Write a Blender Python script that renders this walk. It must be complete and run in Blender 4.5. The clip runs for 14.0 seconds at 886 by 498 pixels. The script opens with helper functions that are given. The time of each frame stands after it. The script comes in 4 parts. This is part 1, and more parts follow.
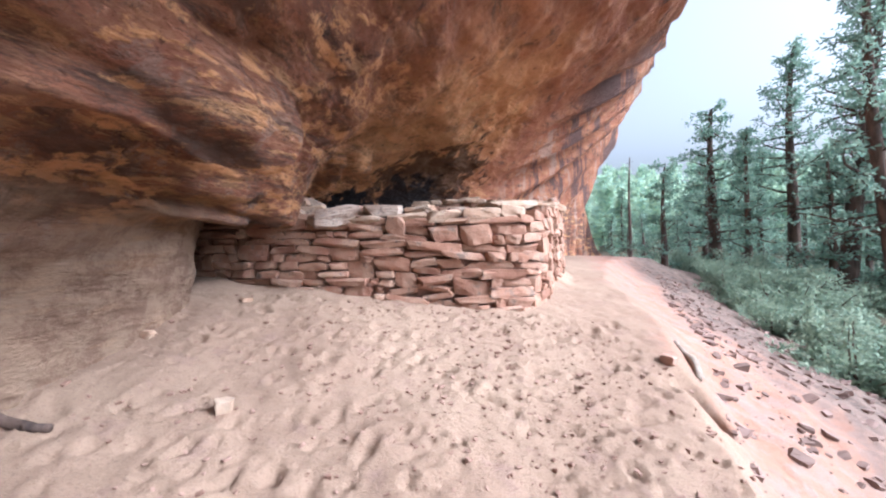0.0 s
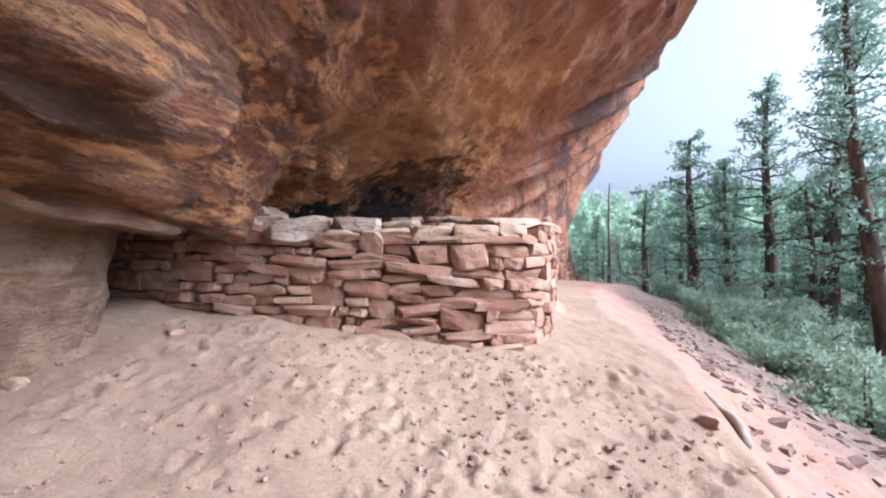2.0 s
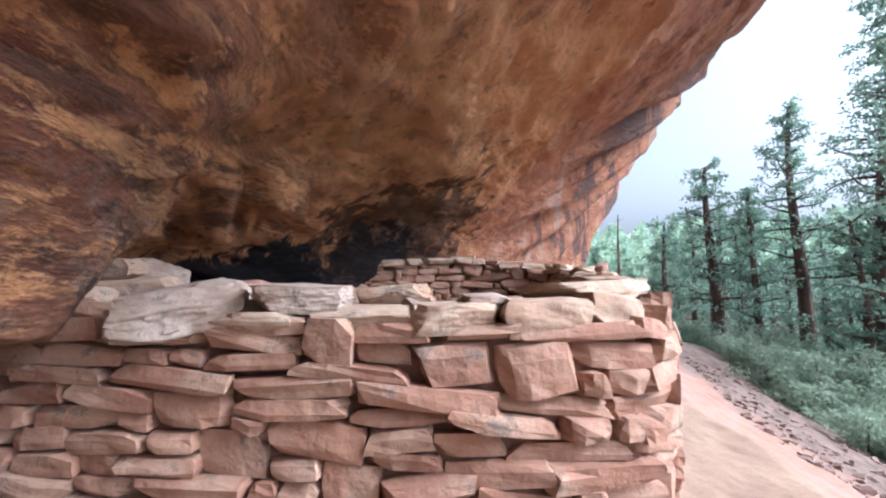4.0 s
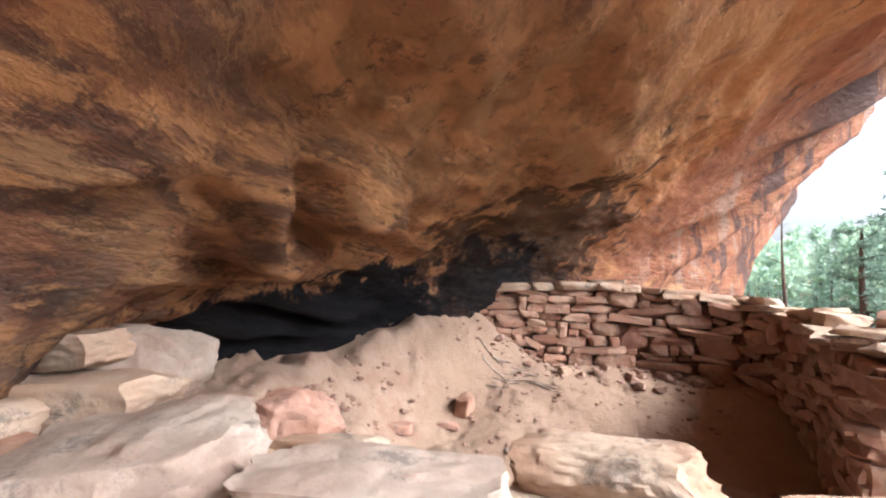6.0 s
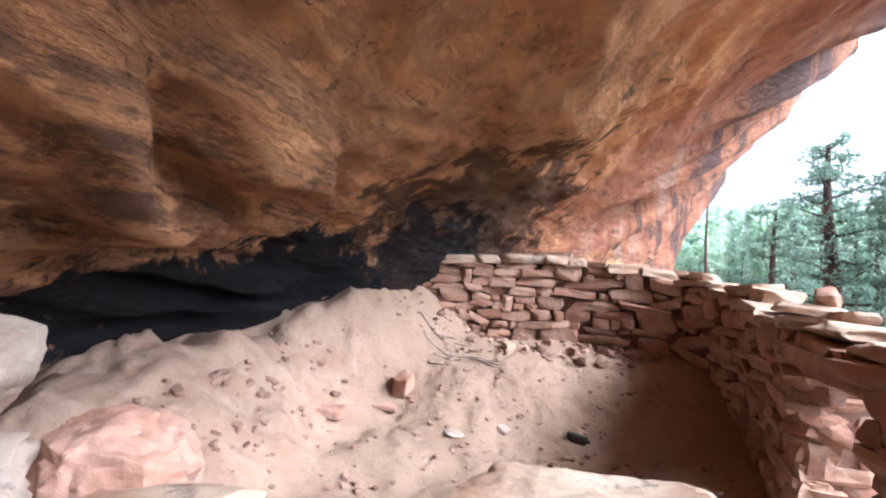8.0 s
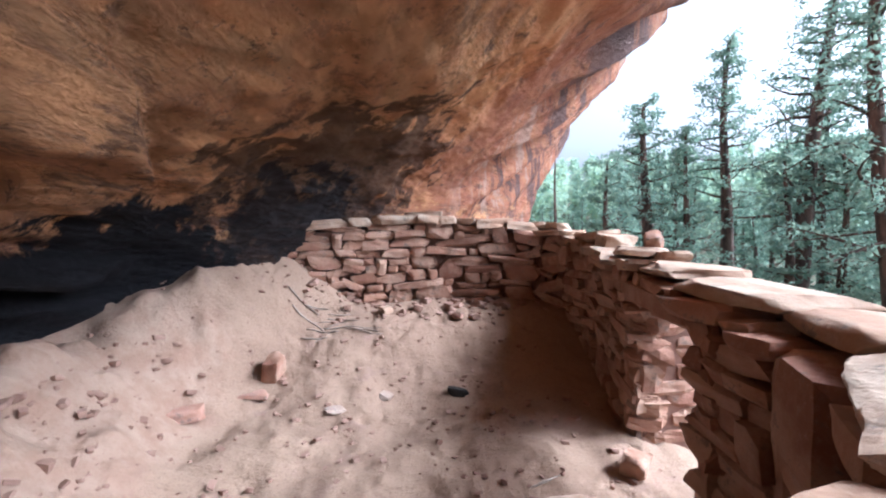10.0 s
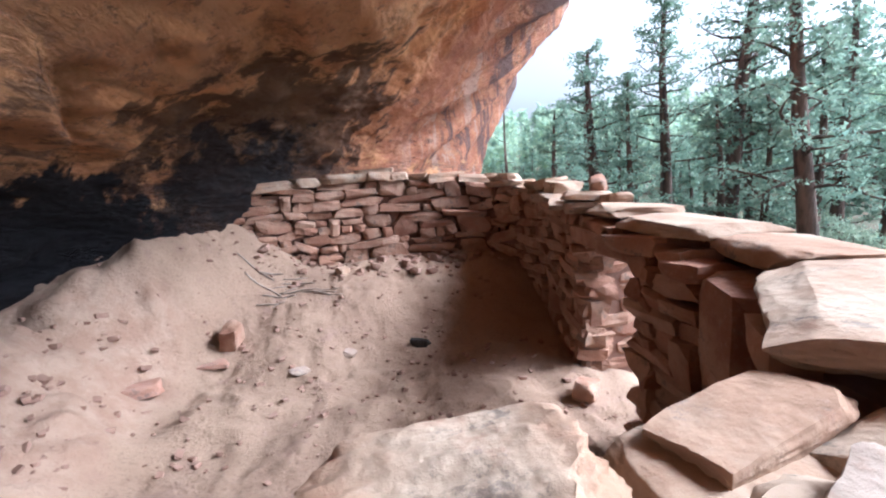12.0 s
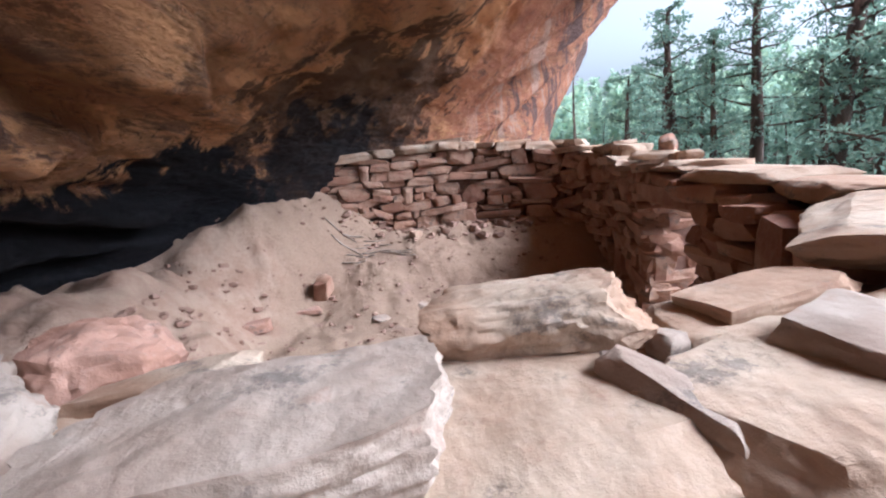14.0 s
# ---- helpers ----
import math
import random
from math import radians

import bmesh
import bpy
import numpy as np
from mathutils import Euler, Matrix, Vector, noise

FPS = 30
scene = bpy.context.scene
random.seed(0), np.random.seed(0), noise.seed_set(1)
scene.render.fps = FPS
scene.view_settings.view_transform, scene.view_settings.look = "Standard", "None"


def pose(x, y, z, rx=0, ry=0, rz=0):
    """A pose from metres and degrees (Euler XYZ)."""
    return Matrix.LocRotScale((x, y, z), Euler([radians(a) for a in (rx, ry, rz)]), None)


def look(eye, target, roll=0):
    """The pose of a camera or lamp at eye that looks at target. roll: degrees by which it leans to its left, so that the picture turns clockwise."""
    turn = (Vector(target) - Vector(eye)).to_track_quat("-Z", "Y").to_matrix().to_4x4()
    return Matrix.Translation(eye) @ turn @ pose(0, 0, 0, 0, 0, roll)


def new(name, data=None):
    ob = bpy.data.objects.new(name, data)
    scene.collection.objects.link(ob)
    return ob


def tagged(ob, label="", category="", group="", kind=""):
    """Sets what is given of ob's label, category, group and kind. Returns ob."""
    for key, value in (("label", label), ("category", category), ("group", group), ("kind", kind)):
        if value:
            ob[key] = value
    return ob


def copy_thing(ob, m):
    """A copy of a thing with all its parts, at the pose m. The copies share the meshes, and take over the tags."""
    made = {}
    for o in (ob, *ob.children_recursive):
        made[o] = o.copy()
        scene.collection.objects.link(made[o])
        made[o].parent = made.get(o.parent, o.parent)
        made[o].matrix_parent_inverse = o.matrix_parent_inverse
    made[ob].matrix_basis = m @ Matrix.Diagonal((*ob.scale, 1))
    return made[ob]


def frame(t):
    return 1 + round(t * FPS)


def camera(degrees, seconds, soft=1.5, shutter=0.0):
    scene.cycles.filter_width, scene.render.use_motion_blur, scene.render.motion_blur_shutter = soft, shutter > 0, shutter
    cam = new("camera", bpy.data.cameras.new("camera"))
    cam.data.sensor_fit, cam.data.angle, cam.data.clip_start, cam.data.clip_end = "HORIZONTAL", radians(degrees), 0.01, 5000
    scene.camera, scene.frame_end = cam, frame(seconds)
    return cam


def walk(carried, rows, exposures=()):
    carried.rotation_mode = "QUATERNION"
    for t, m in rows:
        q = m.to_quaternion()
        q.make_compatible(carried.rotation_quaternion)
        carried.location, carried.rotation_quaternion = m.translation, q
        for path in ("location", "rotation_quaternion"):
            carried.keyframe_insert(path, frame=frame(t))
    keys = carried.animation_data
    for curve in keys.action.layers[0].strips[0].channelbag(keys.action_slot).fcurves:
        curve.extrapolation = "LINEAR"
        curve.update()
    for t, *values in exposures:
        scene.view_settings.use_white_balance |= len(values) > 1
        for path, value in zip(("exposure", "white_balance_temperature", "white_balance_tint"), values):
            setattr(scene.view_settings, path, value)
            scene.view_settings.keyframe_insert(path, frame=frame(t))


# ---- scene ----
cam = camera(93.2, 14.0, 2.1)
PATH = [
    (0, (0.24, 0.029, 1.665), (0.154, 2.027, 1.632), -1.0),
    (0.5, (0.241, 0.043, 1.652), (0.163, 2.041, 1.636), -0.6),
    (1, (0.241, 0.088, 1.658), (0.179, 2.087, 1.634), -0.2),
    (1.5, (0.185, 0.37, 1.664), (0.156, 2.37, 1.657), 0.4),
    (2, (0.117, 0.782, 1.688), (0.147, 2.781, 1.75), 0.7),
    (2.5, (0.046, 1.257, 1.754), (0.101, 3.251, 1.889), -2.2),
    (2.7, (0.028, 1.462, 1.756), (0.154, 3.447, 1.967), -3.0),
    (4.8, (-0.091, 3.26, 2.218), (-0.117, 5.249, 2.42), 3.0),
    (5, (-0.116, 3.39, 2.237), (-0.183, 5.381, 2.406), 2.5),
    (5.5, (-0.266, 3.718, 2.325), (-0.287, 5.706, 2.536), 1.7),
    (6, (-0.356, 3.877, 2.355), (-0.791, 5.816, 2.574), 2.5),
    (6.5, (-0.378, 3.952, 2.368), (-1.033, 5.835, 2.527), 2.9),
    (7, (-0.374, 3.96, 2.37), (-1.011, 5.848, 2.536), 2.8),
    (7.5, (-0.343, 4.045, 2.349), (-0.817, 5.983, 2.497), 4.1),
    (8, (-0.375, 4.217, 2.361), (-0.553, 6.206, 2.458), 3.2),
    (8.5, (-0.366, 4.321, 2.38), (-0.028, 6.288, 2.507), 1.9),
    (8.7, (-0.353, 4.336, 2.388), (-0.039, 6.307, 2.523), 1.4),
    (10.8, (-0.343, 4.389, 2.42), (0.175, 6.308, 2.197), -2.9),
    (11, (-0.335, 4.385, 2.417), (0.212, 6.295, 2.189), -3.3),
    (11.5, (-0.331, 4.376, 2.407), (0.324, 6.247, 2.146), -4.2),
    (12, (-0.345, 4.361, 2.388), (0.265, 6.242, 2.087), -4.1),
    (12.5, (-0.419, 4.324, 2.389), (-0.065, 6.27, 2.096), -3.2),
    (13, (-0.445, 4.311, 2.38), (-0.279, 6.281, 2.082), -2.6),
    (13.5, (-0.442, 4.248, 2.344), (-0.272, 6.208, 1.984), -3.1),
    (14, (-0.454, 4.115, 2.297), (-0.152, 6.056, 1.917), -5.5),
]
walk(cam, [(t, look(eye, target, roll)) for t, eye, target, roll in PATH],
     [(0, 0.8, 5200, 10), (2.5, 0.72, 5150, 10), (5, 0.97, 5400, 10), (6.5, 1.42, 5950, 10), (7.5, 1.5, 5550, 10), (9, 1.22, 5100, 10), (11.5, 1.05, 5100, 10), (13, 1.05, 5450, 10), (14, 0.83, 5200, 10)])


# ---- light ----
world = bpy.data.worlds.new("sky")
world.use_nodes = True
scene.world = world
SUN_EL, SUN_AZ = 39.0, 108.0   # azimuth clockwise from +y
wn = world.node_tree
sky = wn.nodes.new("ShaderNodeTexSky")
sky.sky_type = "NISHITA"
sky.sun_disc = False
sky.sun_elevation = radians(SUN_EL)
sky.sun_rotation = radians(SUN_AZ)
sky.air_density, sky.dust_density, sky.ozone_density = 1.0, 9.0, 0.3
veil = wn.nodes.new("ShaderNodeHueSaturation")   # thin high cloud
veil.inputs["Saturation"].default_value, veil.inputs["Value"].default_value = 0.2, 1.4
wn.links.new(sky.outputs[0], veil.inputs["Color"])
wn.links.new(veil.outputs[0], wn.nodes["Background"].inputs[0])
wn.nodes["Background"].inputs[1].default_value = 0.15
sun = new("sun", bpy.data.lights.new("sun", "SUN"))
sun.data.energy, sun.data.angle, sun.data.color = 2.8, radians(20), (1.0, 0.96, 0.91)
sd = Vector((math.sin(radians(SUN_AZ)) * math.cos(radians(SUN_EL)), math.cos(radians(SUN_AZ)) * math.cos(radians(SUN_EL)), math.sin(radians(SUN_EL))))
sun.matrix_world = look(sd * 50, (0, 0, 0))

# ---- material tools ----


class Mat:
    """A small helper for node materials."""

    def __init__(self, name, rough=0.9):
        self.m = bpy.data.materials.new(name)
        self.m.use_nodes = True
        self.t = self.m.node_tree
        self.b = self.t.nodes["Principled BSDF"]
        self.b.inputs["Roughness"].default_value = rough
        self.b.inputs["Specular IOR Level"].default_value = 0.2
        self.pos = self.t.nodes.new("ShaderNodeNewGeometry").outputs["Position"]
        self.obj = self.t.nodes.new("ShaderNodeTexCoord").outputs["Object"]

    def put(self, sock, v):
        if isinstance(v, bpy.types.NodeSocket):
            self.t.links.new(v, sock)
        else:
            sock.default_value = v

    def noise(self, vec, scale, detail=6, rough=0.6, dist=0.0):
        n = self.t.nodes.new("ShaderNodeTexNoise")
        self.put(n.inputs["Vector"], vec)
        n.inputs["Scale"].default_value, n.inputs["Detail"].default_value = scale, detail
        n.inputs["Roughness"].default_value, n.inputs["Distortion"].default_value = rough, dist
        return n.outputs["Fac"]

    def scaled(self, vec, s, shift=(0, 0, 0)):
        n = self.t.nodes.new("ShaderNodeMapping")
        self.put(n.inputs["Vector"], vec)
        n.inputs["Scale"].default_value, n.inputs["Location"].default_value = s, shift
        return n.outputs[0]

    def ramp(self, fac, lo, hi, a=0.0, b=1.0):
        n = self.t.nodes.new("ShaderNodeMapRange")
        n.interpolation_type = "SMOOTHSTEP"
        self.put(n.inputs[0], fac)
        for i, v in enumerate((lo, hi, a, b)):
            n.inputs[i + 1].default_value = v
        return n.outputs[0]

    def math(self, op, a, b=0.0):
        n = self.t.nodes.new("ShaderNodeMath")
        n.operation = op
        self.put(n.inputs[0], a)
        self.put(n.inputs[1], b)
        return n.outputs[0]

    def mix(self, fac, a, b, kind="MIX"):
        n = self.t.nodes.new("ShaderNodeMix")
        n.data_type, n.blend_type = "RGBA", kind
        self.put(n.inputs[0], fac)
        for s, v in ((n.inputs[6], a), (n.inputs[7], b)):
            self.put(s, v if isinstance(v, bpy.types.NodeSocket) else (*v, 1))
        return n.outputs[2]

    def blob(self, centre, size, wobble, edge=0.3, scale=2.5):
        """1 within an uneven patch of the world, 0 outside."""
        n = self.t.nodes.new("ShaderNodeVectorMath")
        n.operation = "LENGTH"
        self.t.links.new(self.scaled(self.pos, tuple(1 / s for s in size), tuple(-c / s for c, s in zip(centre, size))), n.inputs[0])
        d = self.math("ADD", n.outputs["Value"], self.math("MULTIPLY", self.math("SUBTRACT", self.noise(self.pos, scale, 7, 0.65), 0.5), wobble))
        return self.ramp(d, 1 + edge / 2, 1 - edge / 2)

    def random(self):
        return self.t.nodes.new("ShaderNodeObjectInfo").outputs["Random"]

    def done(self, colour, height=None, strength=0.5, dist=0.02):
        self.put(self.b.inputs["Base Color"], colour if isinstance(colour, bpy.types.NodeSocket) else (*colour, 1))
        if height is not None:
            n = self.t.nodes.new("ShaderNodeBump")
            n.inputs["Strength"].default_value, n.inputs["Distance"].default_value = strength, dist
            self.t.links.new(height, n.inputs["Height"])
            self.t.links.new(n.outputs[0], self.b.inputs["Normal"])
        return self.m


def rock_material():
    m = Mat("red_sandstone_shelter", 0.85)
    p = m.pos
    flow = m.scaled(p, (0.7, 0.45, 2.2))
    big, mid, fine = m.noise(flow, 0.9, 6, 0.7, 0.1), m.noise(m.scaled(p, (1.0, 0.7, 2.0)), 3.0, 9, 0.72, 0.05), m.noise(p, 22, 8, 0.7)
    c = m.mix(m.ramp(big, 0.35, 0.68), (0.42, 0.175, 0.095), (0.31, 0.12, 0.072))
    c = m.mix(m.ramp(mid, 0.46, 0.66), c, (0.45, 0.215, 0.115))
    c = m.mix(m.math("MULTIPLY", m.ramp(m.noise(flow, 2.1, 9, 0.75, 0.15), 0.55, 0.64), 0.85), c, (0.105, 0.06, 0.05))
    # pale, grey-tan lower strata of the back wall
    z = m.t.nodes.new("ShaderNodeSeparateXYZ")
    m.t.links.new(p, z.inputs[0])
    zz = m.math("ADD", z.outputs[2], m.math("MULTIPLY", m.math("SUBTRACT", m.noise(p, 1.6, 5), 0.5), 1.0))
    low = m.math("MULTIPLY", m.ramp(zz, 2.1, 1.75), m.ramp(z.outputs[0], -1.2, -1.9))
    c = m.mix(m.math("MULTIPLY", low, 0.85), c, m.mix(m.ramp(mid, 0.4, 0.62), (0.37, 0.245, 0.17), (0.27, 0.17, 0.12)))
    pale = m.math("MULTIPLY", m.ramp(m.noise(p, 3.2, 9, 0.78), 0.51, 0.62), m.ramp(zz, 2.9, 2.0))
    c = m.mix(m.math("MULTIPLY", pale, 0.6), c, (0.44, 0.36, 0.30))
    # grey lichen patches and thin dark varnish
    grey = m.math("MULTIPLY", m.ramp(m.noise(p, 1.1, 6, 0.7), 0.54, 0.66), m.ramp(z.outputs[0], 0.2, -1.0))
    c = m.mix(m.math("MULTIPLY", grey, 0.75), c, (0.15, 0.105, 0.08))
    # water streaks down the far buttress
    streak = m.noise(m.scaled(p, (1.5, 1.5, 0.12)), 1.0, 6, 0.7, 0.2)
    far = m.ramp(m.math("ADD", z.outputs[1], m.math("MULTIPLY", z.outputs[0], 0.8)), 11.0, 13.5)
    c = m.mix(m.math("MULTIPLY", far, m.ramp(streak, 0.48, 0.56)), c, (0.13, 0.075, 0.065))
    c = m.mix(m.math("MULTIPLY", far, m.ramp(streak, 0.45, 0.38)), c, (0.42, 0.27, 0.21))
    # mid roof: yellower rock, painted brighter to stand in for bounced light
    c = m.mix(m.math("MULTIPLY", m.blob((-0.1, 6.9, 3.3), (2.4, 2.7, 1.3), 1.3, 0.8, 1.2), 0.9), c, m.mix(m.ramp(mid, 0.42, 0.6), (0.74, 0.39, 0.18), (0.66, 0.31, 0.14)))
    # mottled dark patina over the roof
    patina = m.ramp(m.noise(m.scaled(p, (0.8, 0.6, 1.6)), 2.6, 10, 0.8), 0.50, 0.60)
    c = m.mix(m.math("MULTIPLY", patina, m.ramp(m.noise(p, 0.5, 3), 0.4, 0.6, 0.15, 0.5)), c, (0.14, 0.075, 0.055))
    strata = m.ramp(m.noise(m.scaled(p, (0.9, 0.5, 5.0)), 1.6, 9, 0.75, 0.1), 0.50, 0.58)
    c = m.mix(m.math("MULTIPLY", m.math("MULTIPLY", strata, m.ramp(z.outputs[2], 3.1, 2.6)), 0.75), c, (0.13, 0.075, 0.055))
    lightened = m.ramp(m.noise(m.scaled(p, (0.9, 0.5, 4.0), (3, 5, 1)), 1.9, 8, 0.75), 0.53, 0.60)
    c = m.mix(m.math("MULTIPLY", m.math("MULTIPLY", lightened, m.ramp(z.outputs[2], 3.3, 2.6)), 0.85), c, (0.64, 0.35, 0.17))
    thin = m.noise(m.scaled(p, (1.3, 1.0, 4.2), (1, 2, 3)), 2.0, 9, 0.76, 0.0)
    back = m.math("MULTIPLY", m.math("MULTIPLY", m.ramp(z.outputs[2], 3.9, 2.9), m.ramp(z.outputs[2], 1.7, 2.1)), m.ramp(z.outputs[0], 0.9, -0.3))
    c = m.mix(m.math("MULTIPLY", m.math("MULTIPLY", m.ramp(thin, 0.55, 0.60), back), 0.6), c, (0.10, 0.05, 0.035))
    c = m.mix(m.math("MULTIPLY", m.math("MULTIPLY", m.ramp(thin, 0.48, 0.41), back), 0.8), c, (0.66, 0.33, 0.145))
    c = m.mix(m.math("MULTIPLY", m.ramp(m.noise(p, 7, 8, 0.78), 0.57, 0.64), 0.6), c, (0.09, 0.055, 0.045))
    # blob at the front wall's inner end: the alcove's shade painted near-black
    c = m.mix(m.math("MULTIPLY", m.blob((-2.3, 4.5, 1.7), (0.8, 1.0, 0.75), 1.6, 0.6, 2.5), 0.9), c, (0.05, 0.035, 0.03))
    c = m.mix(m.math("MULTIPLY", m.blob((-1.6, 2.1, 2.55), (0.6, 0.6, 0.26), 0.9, 0.5, 3.0), 0.85), c, (0.66, 0.37, 0.17))
    # pale scoured foot of the back wall by the entrance
    foot = m.math("MULTIPLY", m.math("MULTIPLY", m.ramp(zz, 2.0, 1.7), m.ramp(z.outputs[0], -1.2, -1.7)), m.ramp(z.outputs[1], 4.1, 3.6))
    c = m.mix(m.math("MULTIPLY", foot, 0.85), c, m.mix(m.ramp(m.noise(p, 4, 9, 0.75), 0.42, 0.6), (0.42, 0.29, 0.20), (0.26, 0.16, 0.11)))
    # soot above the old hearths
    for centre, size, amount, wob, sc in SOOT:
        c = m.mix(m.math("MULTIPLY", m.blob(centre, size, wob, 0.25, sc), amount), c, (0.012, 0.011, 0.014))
    h = m.math("ADD", m.math("MULTIPLY", mid, 1.2), m.math("MULTIPLY", fine, 0.45))
    h = m.math("ADD", h, m.math("MULTIPLY", m.noise(flow, 9, 6, 0.7), 0.6))
    h = m.math("ADD", h, m.math("MULTIPLY", m.ramp(thin, 0.56, 0.44), m.math("MULTIPLY", back, 0.5)))
    return m.done(c, h, 1.0, 0.1)


def sand_material():
    m = Mat("pink_sand_and_duff", 0.95)
    p = m.pos
    a, b, f = m.noise(p, 0.8, 5), m.noise(p, 5, 6, 0.65), m.noise(p, 60, 4, 0.7)
    c = m.mix(m.ramp(a, 0.35, 0.65), (0.305, 0.212, 0.15), (0.255, 0.17, 0.12))
    c = m.mix(m.math("MULTIPLY", m.ramp(b, 0.55, 0.7), 0.6), c, (0.235, 0.15, 0.12))
    c = m.mix(m.math("MULTIPLY", m.ramp(f, 0.52, 0.66), 0.55), c, (0.17, 0.11, 0.085))
    x = m.t.nodes.new("ShaderNodeSeparateXYZ")
    m.t.links.new(p, x.inputs[0])
    wob = m.math("MULTIPLY", m.math("SUBTRACT", m.noise(p, 1.2, 6), 0.5), 1.6)
    # distance to the right of the terrace's edge
    d = m.math("ADD", m.math("SUBTRACT", x.outputs[0], m.math("ADD", m.math("MULTIPLY", x.outputs[1], 0.2), 1.25)), wob)
    c = m.mix(m.math("MULTIPLY", m.ramp(d, -0.1, 0.5), 0.75), c, m.mix(m.ramp(b, 0.4, 0.6), (0.32, 0.15, 0.10), (0.29, 0.185, 0.155)))
    c = m.mix(m.ramp(d, 1.0, 2.2), c, m.mix(m.ramp(b, 0.42, 0.6), (0.19, 0.13, 0.105), (0.11, 0.08, 0.065)))
    c = m.mix(m.ramp(d, 4.0, 8.0), c, m.mix(m.ramp(a, 0.4, 0.6), (0.07, 0.085, 0.05), (0.11, 0.09, 0.06)))
    # pale ash and plaster on the bench inside the ruin
    c = m.mix(m.math("MULTIPLY", m.blob((-1.9, 7.3, 1.5), (0.75, 1.9, 0.5), 1.2, 0.5, 2.0), 0.8), c, m.mix(m.ramp(b, 0.35, 0.65), (0.36, 0.255, 0.19), (0.28, 0.175, 0.125)))
    h = m.math("ADD", m.math("MULTIPLY", b, 0.7), m.math("MULTIPLY", m.noise(p, 28, 6, 0.7), 0.6))
    return m.done(c, h, 0.7, 0.035)


def stone_material(name, pale, base, deep):
    m = Mat(name, 0.88)
    r = m.random()
    v = m.t.nodes.new("ShaderNodeVectorMath")
    m.t.links.new(m.pos, v.inputs[0])
    k = m.t.nodes.new("ShaderNodeCombineXYZ")
    m.t.links.new(m.math("MULTIPLY", r, 37.0), k.inputs[0])
    m.t.links.new(m.math("MULTIPLY", r, 91.0), k.inputs[2])
    m.t.links.new(k.outputs[0], v.inputs[1])
    o = v.outputs[0]
    a, b, f = m.noise(o, 3.0, 5), m.noise(o, 11, 7, 0.7), m.noise(o, 60, 5, 0.7)
    c = m.mix(r, base, deep)
    c = m.mix(m.ramp(a, 0.38, 0.66), c, pale)
    c = m.mix(m.math("MULTIPLY", m.ramp(b, 0.56, 0.7), 0.5), c, (0.25, 0.13, 0.09))
    c = m.mix(m.math("MULTIPLY", m.ramp(m.noise(o, 6, 9, 0.78), 0.55, 0.64), 0.7), c, (0.115, 0.095, 0.085))
    c = m.mix(m.math("MULTIPLY", m.ramp(f, 0.5, 0.75), 0.25), c, (0.45, 0.34, 0.29))
    h = m.math("ADD", m.math("MULTIPLY", b, 0.5), m.math("MULTIPLY", f, 0.03))
    h = m.math("ADD", h, m.math("MULTIPLY", m.noise(o, 9, 3, 0.5), 1.4))
    return m.done(c, h, 0.6, 0.028)


def plain(name, c1, c2, scale, rough=0.9, bump=0.4, dist=0.01, stretch=(1, 1, 1)):
    m = Mat(name, rough)
    a = m.noise(m.scaled(m.obj, stretch), scale, 6, 0.65)
    c = m.mix(m.ramp(a, 0.35, 0.65), c1, c2)
    return m.done(c, m.noise(m.scaled(m.obj, stretch), scale * 4, 5), bump, dist)


def leaf_material(name, c1, c2):
    m = Mat(name, 0.6)
    g = m.t.nodes.new("ShaderNodeNewGeometry").outputs["Random Per Island"]
    c = m.mix(g, c1, c2)
    tr = m.t.nodes.new("ShaderNodeBsdfTranslucent")
    m.t.links.new(c, tr.inputs[0])
    mx = m.t.nodes.new("ShaderNodeMixShader")
    mx.inputs[0].default_value = 0.55
    m.t.links.new(m.b.outputs[0], mx.inputs[1])
    m.t.links.new(tr.outputs[0], mx.inputs[2])
    m.t.links.new(mx.outputs[0], m.t.nodes["Material Output"].inputs[0])
    return m.done(c)


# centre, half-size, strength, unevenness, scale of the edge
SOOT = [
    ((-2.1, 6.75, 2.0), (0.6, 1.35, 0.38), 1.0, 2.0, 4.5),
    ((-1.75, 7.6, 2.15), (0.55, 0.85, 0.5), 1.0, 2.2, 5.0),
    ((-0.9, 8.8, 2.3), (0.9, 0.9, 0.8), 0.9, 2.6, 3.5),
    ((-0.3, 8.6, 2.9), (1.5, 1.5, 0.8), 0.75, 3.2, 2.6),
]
ROCK = rock_material()
SAND = sand_material()
STONE = stone_material("weathered_wall_stone", (0.38, 0.245, 0.175), (0.31, 0.165, 0.11), (0.22, 0.105, 0.07))
SLAB = stone_material("pale_capstone", (0.42, 0.325, 0.245), (0.35, 0.235, 0.165), (0.28, 0.165, 0.105))
MUD = plain("red_mud_mortar", (0.13, 0.07, 0.05), (0.22, 0.125, 0.095), 9)
BARK = plain("dark_pine_bark", (0.055, 0.04, 0.035), (0.14, 0.095, 0.075), 6, 0.95, 0.8, 0.03, (1, 1, 0.25))
DEADWOOD = plain("grey_dead_wood", (0.33, 0.27, 0.22), (0.2, 0.15, 0.12), 8, 0.9, 0.5, 0.01, (1, 1, 0.2))
CHAR = plain("charred_wood", (0.015, 0.014, 0.014), (0.05, 0.045, 0.04), 14)
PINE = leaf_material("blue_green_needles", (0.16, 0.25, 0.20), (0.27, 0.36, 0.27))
# distance haze is put into the needle colour, paler than the near pines
FAR_PINE = leaf_material("haze_tinted_far_needles", (0.32, 0.45, 0.37), (0.48, 0.58, 0.40))
